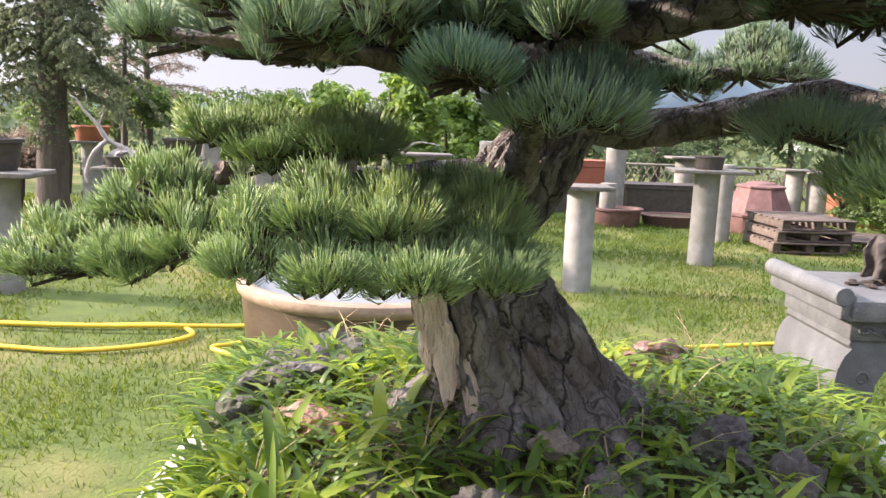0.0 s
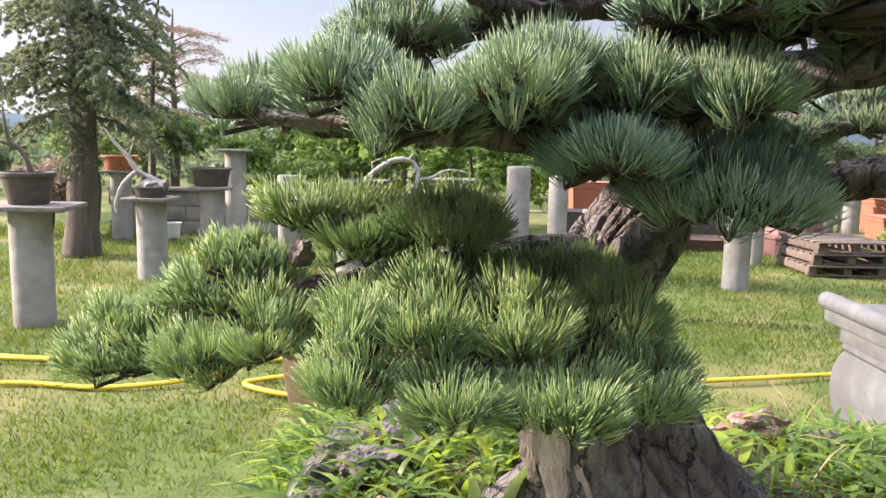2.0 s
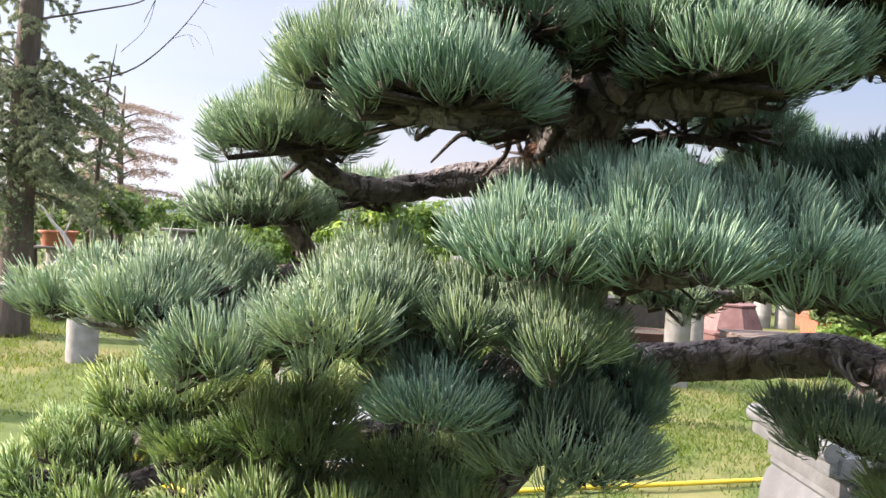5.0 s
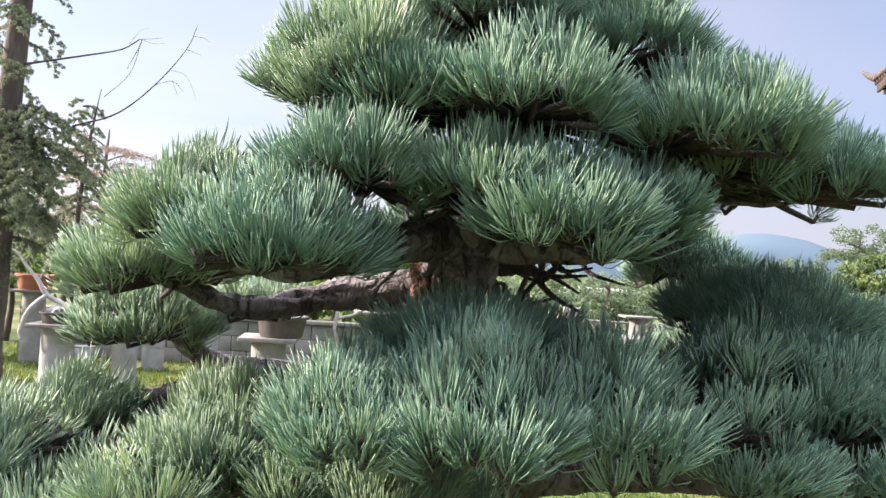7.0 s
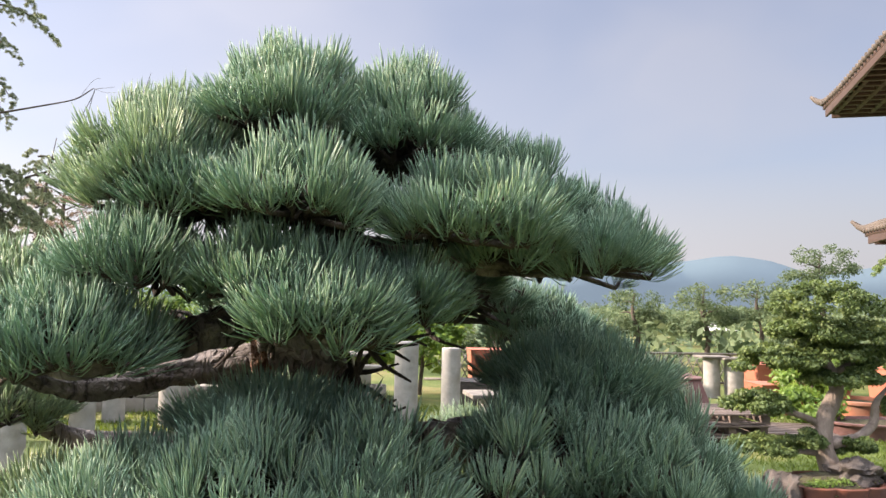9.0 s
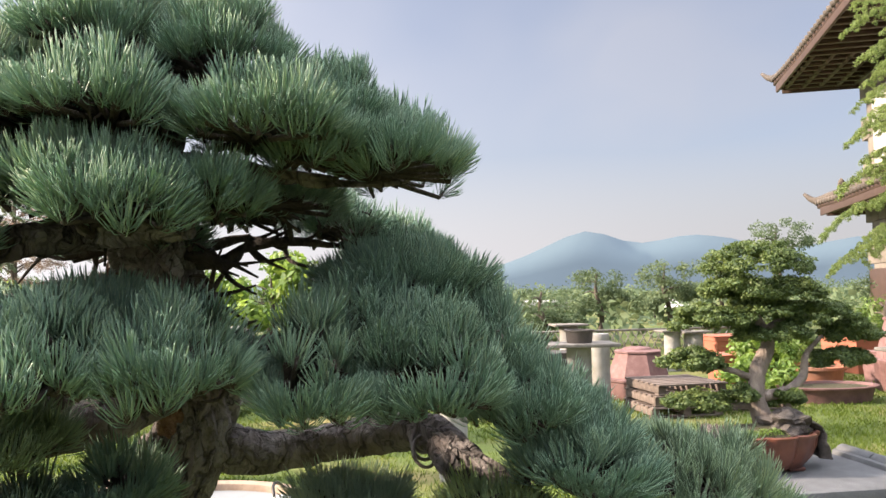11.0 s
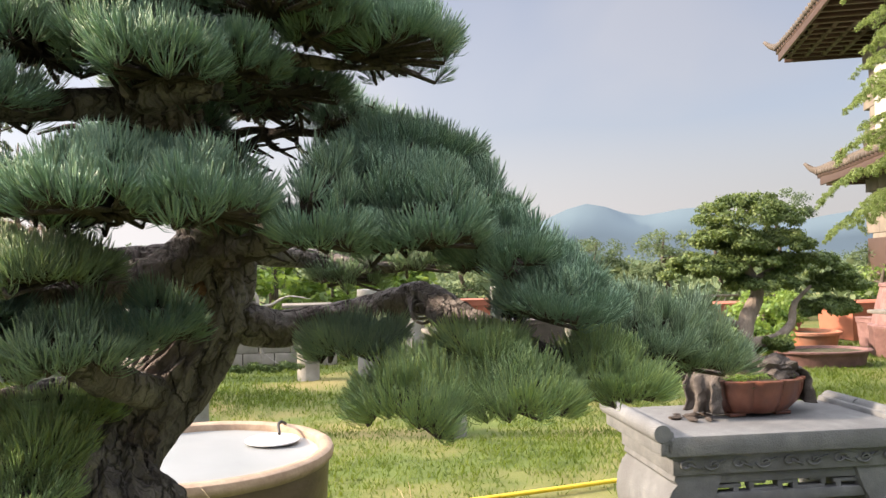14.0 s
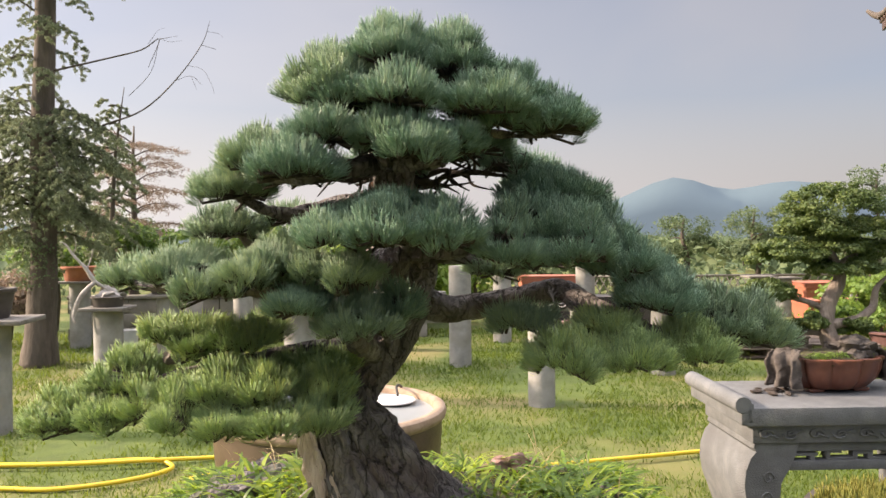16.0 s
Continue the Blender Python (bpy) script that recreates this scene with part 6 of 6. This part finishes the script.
# bright leafy shrubs in the middle distance
for k, (x, y, h, r) in enumerate([(-1.4, 12.6, 1.7, 0.8), (-0.3, 12.2, 1.9, 0.8), (0.5, 12.8, 1.6, 0.8), (-2.4, 13.4, 1.5, 0.9), (1.4, 13.6, 1.3, 0.8)]):
    tree("leafy_shrub", "bright green leafy shrub beyond the lawn", x, y, [(0, 0, 0, 0.04), (0.05, 0, h * 0.5, 0.03), (0.0, 0, h * 0.9, 0.012)], rand_limbs(gt, 6, 0.3, h * 0.8, r * 0.8, 0.012),
         [(0, 0, h * 0.62, r, r * 0.8, h * 0.33), (0.3 * r, 0, h * 0.9, r * 0.5, r * 0.5, h * 0.18)], 2600, 0.085, BRIGHTLEAF if k != 3 else LEAF, 110 + k, per=26, r0=0.12, r1=0.25, group="leafy shrubs beyond the lawn", category="shrub")
# feathery tree on the other side, in front of the hall
gt = np.random.default_rng(120)
feather("feathery_tree", "young feathery green tree beside the hall", 6.97, 8.5, [(0, 0, 0, 0.085), (0.0, 0, 1.0, 0.075), (0.03, 0, 2.4, 0.06), (0.0, 0, 4.2, 0.03), (0, 0, 5.6, 0.01)],
        [(1.75 + 0.062 * k, 2.4 * k + gt.uniform(-0.4, 0.4), gt.uniform(0.4, 1.05) * (1.1 - k / 110), gt.uniform(0.3, 1.2)) for k in range(64)], 90000, 0.0105, FEATHER, 121, 3.2, side=0.22, drop=1.1, fat=0.035, droop=1.5)
# trees and clipped pines across the far side of the garden
for k, (x, y, h, r, leaf, lab) in enumerate([
        (8.6, 19.0, 2.1, 0.75, FARLEAF, "round clipped tree far across the garden"), (11.0, 21.0, 2.3, 0.8, FARLEAF, "clipped pine far across the garden"), (7.2, 20.0, 2.0, 0.7, FARLEAF, "hazy green tree across the garden"),
        (14.6, 24.0, 3.6, 1.0, FARLEAF, "flat-topped pine far across the garden"), (9.8, 17.0, 1.5, 0.8, FARLEAF, "hazy green tree across the garden"), (5.2, 18.0, 1.5, 0.9, FARLEAF, "hazy green tree across the garden"), (13.2, 17.0, 1.7, 0.8, FARLEAF, "hazy green tree across the garden"),
        (3.5, 19.0, 1.6, 0.9, FARLEAF, "hazy green tree across the garden"), (11.5, 15.0, 1.2, 0.7, LEAF, "low green shrub across the garden"), (-1.0, 18.0, 1.8, 1.0, FARLEAF, "hazy green tree across the garden"), (-6.0, 16.0, 2.0, 1.2, FARLEAF, "hazy green tree across the garden"),
        (-9.0, 14.0, 2.2, 1.3, FARLEAF, "hazy green tree across the garden"), (-8.0, 19.0, 2.4, 1.4, FARLEAF, "hazy green tree across the garden"), (1.0, 20.0, 1.6, 1.0, FARLEAF, "hazy green tree across the garden"), (-3.5, 20.0, 2.0, 1.2, FARLEAF, "hazy green tree across the garden")]):
    tree("far_tree", lab, x, y, [(0, 0, 0, 0.08), (0.1, 0, h * 0.4, 0.06), (-0.05, 0, h * 0.7, 0.045), (0, 0, h * 0.95, 0.02)], rand_limbs(gt, 4, h * 0.4, h * 0.8, r * 0.8, 0.03),
         [(0, 0, h - 0.3, r, r, 0.30), (r * 0.6, 0, h - 0.75, r * 0.6, r * 0.6, 0.18), (-r * 0.6, 0, h - 0.95, r * 0.6, r * 0.6, 0.18)], 4200, 0.050, leaf, 130 + k, per=34, r0=0.08, r1=0.24, group="far garden trees")


def far_woods():
    g = np.random.default_rng(150)
    c, r = [], []
    for k in range(1500):
        a = g.uniform(-1.25, 1.35)
        d = 19 + 100 * g.uniform(0, 1) ** 1.6
        h = g.uniform(0.3, 1.25) + d * 0.010
        for j in range(3):
            c.append((math.sin(a) * d + g.normal(0, 0.9), math.cos(a) * d, h * g.uniform(0.2, 0.9)))
            s = g.uniform(0.3, 0.8) * (0.6 + d * 0.012)
            r.append((s * 1.3, s, s * 0.6))
    v, t = leaf_cloud(c, r, 75000, 0.215, 151, 1.4, 0.4, 0.3)
    tagged(put("far_woods", tri_mesh("far_woods", v, t, FARLEAF)), "hazy green woods and orchards in the distance", "woods", "", "stuff")


far_woods()


# ---- far mountain ridge ----
def mountains():
    v, t = [], []
    n = 160
    for k in range(n + 1):
        x = -700 + 1700 * k / n
        h = (sum((hh * math.exp(-((x - cx) / w) ** 2)) ** 5 for cx, w, hh in ((128, 28, 28.4), (132, 62, 28.6), (194, 66, 30.4), (300, 100, 28.5), (480, 120, 33), (60, 60, 10), (-350, 200, 16))) + 6 ** 5) ** 0.2
        h += 1.0 * noise.noise((x * 0.04, 0, 1)) + 0.5 * noise.noise((x * 0.15, 0, 1))
        v += [(x, 392, -3), (x, 396, h * 0.5 - 1), (x, 400, h), (x, 420, -3)]
    for k in range(n):
        for j in range(3):
            a = k * 4 + j
            t += [(a, a + 4, a + 5), (a, a + 5, a + 1)]
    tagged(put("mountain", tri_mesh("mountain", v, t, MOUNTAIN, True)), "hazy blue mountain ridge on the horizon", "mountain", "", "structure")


mountains()


# ---- the hall with its tiled roofs ----
hall = thing("garden_hall", "two-storey hall with upturned tiled roofs and stone walls", "building", pose(12.84, 17.32, -0.02, 0, 0, -110))
for j in range(13):
    for i in range(9):
        off = 0.45 if j % 2 else 0.0
        part("wall_stone", box(0.88, 0.25, 0.47, (0.45 + i * 0.9 + off, 0.12, j * 0.48), 0.012), WALLSTONE, hall)
        part("wall_stone", box(0.25, 0.88, 0.47, (0.12, 0.5 + i * 0.9 + off, j * 0.48), 0.012), WALLSTONE, hall)
part("wall", box(8.6, 9.0, 6.3, (4.4, 4.6, 0)), WALLSTONE, hall)
for i in range(3):
    x = 1.7 + i * 2.6
    w = part("window", box(1.3, 0.12, 1.7, (x, -0.02, 4.0), 0.02), PLASTER, hall, "pale window panel")
    part("window_frame", box(1.5, 0.10, 0.10, (x, -0.04, 5.71), 0.01), REDWOOD, w)
    part("window_frame", box(1.5, 0.10, 0.10, (x, -0.04, 3.88), 0.01), REDWOOD, w)
part("plaster_band", box(2.2, 0.10, 1.1, (1.4, -0.02, 0.7), 0.01), REDWOOD, hall, "dark red wooden panel")


def hip_roof(name, x0, x1, y0, y1, z, rise, inset, lift):
    """A roof whose eaves curl up at the corners, with rows of half-round tiles, rafters and hip ridges."""
    def height(x, y):
        dx = min(x - x0, x1 - x)
        dy = min(y - y0, y1 - y)
        d = min(dx, dy)
        q = min(d / inset, 1.0)
        corner = math.exp(-(dx ** 2 + dy ** 2) / 1.6)
        return z + rise * q ** 1.35 + lift * corner
    n = 44
    v, t = [], []
    for j in range(n + 1):
        for i in range(n + 1):
            x, y = x0 + (x1 - x0) * (i / n), y0 + (y1 - y0) * (j / n)
            v.append((x, y, height(x, y)))
    for j in range(n):
        for i in range(n):
            a = j * (n + 1) + i
            t += [(a, a + 1, a + n + 2), (a, a + n + 2, a + n + 1)]
    roof = put(name, tri_mesh(name, v, t, REDWOOD, True), hall, None, "upturned roof of grey-brown tiles")
    mod = roof.modifiers.new("thick", "SOLIDIFY")
    mod.thickness, mod.offset = 0.10, -1
    for side in range(2):
        k = int((x1 - x0 if side == 0 else y1 - y0) / 0.24)
        for i in range(k):
            s = (i + 0.5) * 0.24
            reach = min(s, (x1 - x0 if side == 0 else y1 - y0) - s, inset)
            if reach < 0.12:
                continue
            line = []
            for q in np.linspace(-0.06, reach, 9):
                x, y = (x0 + s, y0 + q) if side == 0 else (x0 + q, y0 + s)
                line.append((x, y, height(max(x, x0), max(y, y0)) + 0.035, 0.062))
            a, b = tube_arrays(line, 7)
            put("roof_rib", tri_mesh("roof_rib", a, b, ROOFTILE, True), roof)
    for k in range(int((x1 - x0) / 0.4)):
        x = x0 + 0.25 + k * 0.4
        part("rafter", box(0.10, inset * 0.8, 0.10, (x, y0 + inset * 0.4 + 0.12, z - 0.16), 0.01), REDWOOD, roof)
    for k in range(int((y1 - y0) / 0.4)):
        y = y0 + 0.25 + k * 0.4
        part("rafter", box(inset * 0.8, 0.10, 0.10, (x0 + inset * 0.4 + 0.12, y, z - 0.16), 0.01), REDWOOD, roof)
    part("fascia", box(x1 - x0 - 0.4, 0.06, 0.20, ((x0 + x1) / 2, y0 + 0.05, z - 0.22), 0.01), REDWOOD, roof)
    part("fascia", box(0.06, y1 - y0 - 0.4, 0.20, (x0 + 0.05, (y0 + y1) / 2, z - 0.22), 0.01), REDWOOD, roof)
    line = [(x0 - 0.22, y0 - 0.22, height(x0, y0) + 0.30, 0.04), (x0 - 0.02, y0 - 0.02, height(x0, y0) + 0.10, 0.09)] + [(x0 + q, y0 + q, height(x0 + q, y0 + q) + 0.10, 0.12) for q in np.linspace(0.25, inset, 8)]
    a, b = tube_arrays(smooth_line(line, 3), 8)
    put("hip_ridge", tri_mesh("hip_ridge", a, b, ROOFTILE, True), roof, None, "hip ridge ending in an upturned tip")
    for k in range(5):
        q = 0.45 + k * 0.42
        if q < inset:
            lump("ridge_ornament", (x0 + q, y0 + q, height(x0 + q, y0 + q) + 0.30), 0.11, ROOFTILE, roof, (0.7, 0.7, 1.3), 0.4, k, 2)
    return roof


hip_roof("upper_roof", -1.0, 9.6, -1.7, 10.0, 6.52, 2.6, 3.6, 0.10)
hip_roof("lower_roof", -0.4, 9.3, -0.95, 10.5, 3.33, 0.75, 1.6, 0.06)


# ---- far tents and sheds ----
def tent(x, y, w, h, label):
    th = thing("white_tent", label, "tent", pose(x, y, -0.05))
    bm = bmesh.new()
    rows = []
    for s, z in ((1.0, h * 0.62), (0.55, h * 0.74), (0.2, h * 0.9), (0.02, h)):
        rows.append([bm.verts.new((a * w / 2 * s, b * w / 2 * s, z)) for a, b in ((-1, -1), (1, -1), (1, 1), (-1, 1))])
    for a, b in zip(rows, rows[1:]):
        for k in range(4):
            bm.faces.new((a[k], a[(k + 1) % 4], b[(k + 1) % 4], b[k]))
    part("canopy", bm, PLASTER, th, "", False)
    for a in (-1, 1):
        for b in (-1, 1):
            part("post", box(0.06, 0.06, h * 0.62, (a * w * 0.48, b * w * 0.48, 0)), WIRE, th)


tent(13.66, 30.6, 1.9, 1.15, "small white peaked tent far across the garden")
shed = thing("white_shed", "low white-roofed shed far across the garden", "shed", pose(8.6, 32.0, -0.05))
part("wall", box(3.0, 2.0, 0.7, (0, 0, 0)), WALLSTONE, shed)
part("roof", box(3.4, 2.4, 0.35, (0, 0, 0.70), 0.1), PLASTER, shed)


# leafy shrubs among the planter boxes, and a white bucket on the lawn
gt = np.random.default_rng(180)
for k, (x, y, h, r) in enumerate([(6.75, 11.3, 0.85, 0.5), (6.1, 10.35, 0.55, 0.42), (7.6, 12.4, 0.95, 0.6), (8.6, 9.6, 0.6, 0.45)]):
    tree("low_shrub", "low bright green shrub among the clay planters", x, y, [(0, 0, 0, 0.03), (0.03, 0, h * 0.5, 0.022), (0.0, 0, h * 0.85, 0.01)], rand_limbs(gt, 5, 0.1, h * 0.6, r * 0.8, 0.010),
         [(0, 0, h * 0.62, r, r * 0.8, h * 0.30)], 2600, 0.045, BRIGHTLEAF, 181 + k, per=30, r0=0.08, r1=0.16, group="shrubs among the planters", category="shrub")
bucket = thing("plastic_bucket", "white plastic bucket standing on the lawn", "bucket", pose(-3.36, 10.8, -0.01))
part("body", lathe([(0.085, 0), (0.09, 0.004), (0.115, 0.20), (0.122, 0.205), (0.122, 0.215), (0.112, 0.215), (0.105, 0.19), (0.085, 0.02)], 28), WHITE, bucket)
v, t = tube_arrays(smooth_line([(-0.118, 0, 0.20, 0.003), (-0.09, 0.10, 0.19, 0.003), (0.0, 0.135, 0.185, 0.003), (0.09, 0.10, 0.19, 0.003), (0.118, 0, 0.20, 0.003)], 5), 6)
put("handle", tri_mesh("handle", v, t, WIRE, True), bucket, None, "thin wire handle")
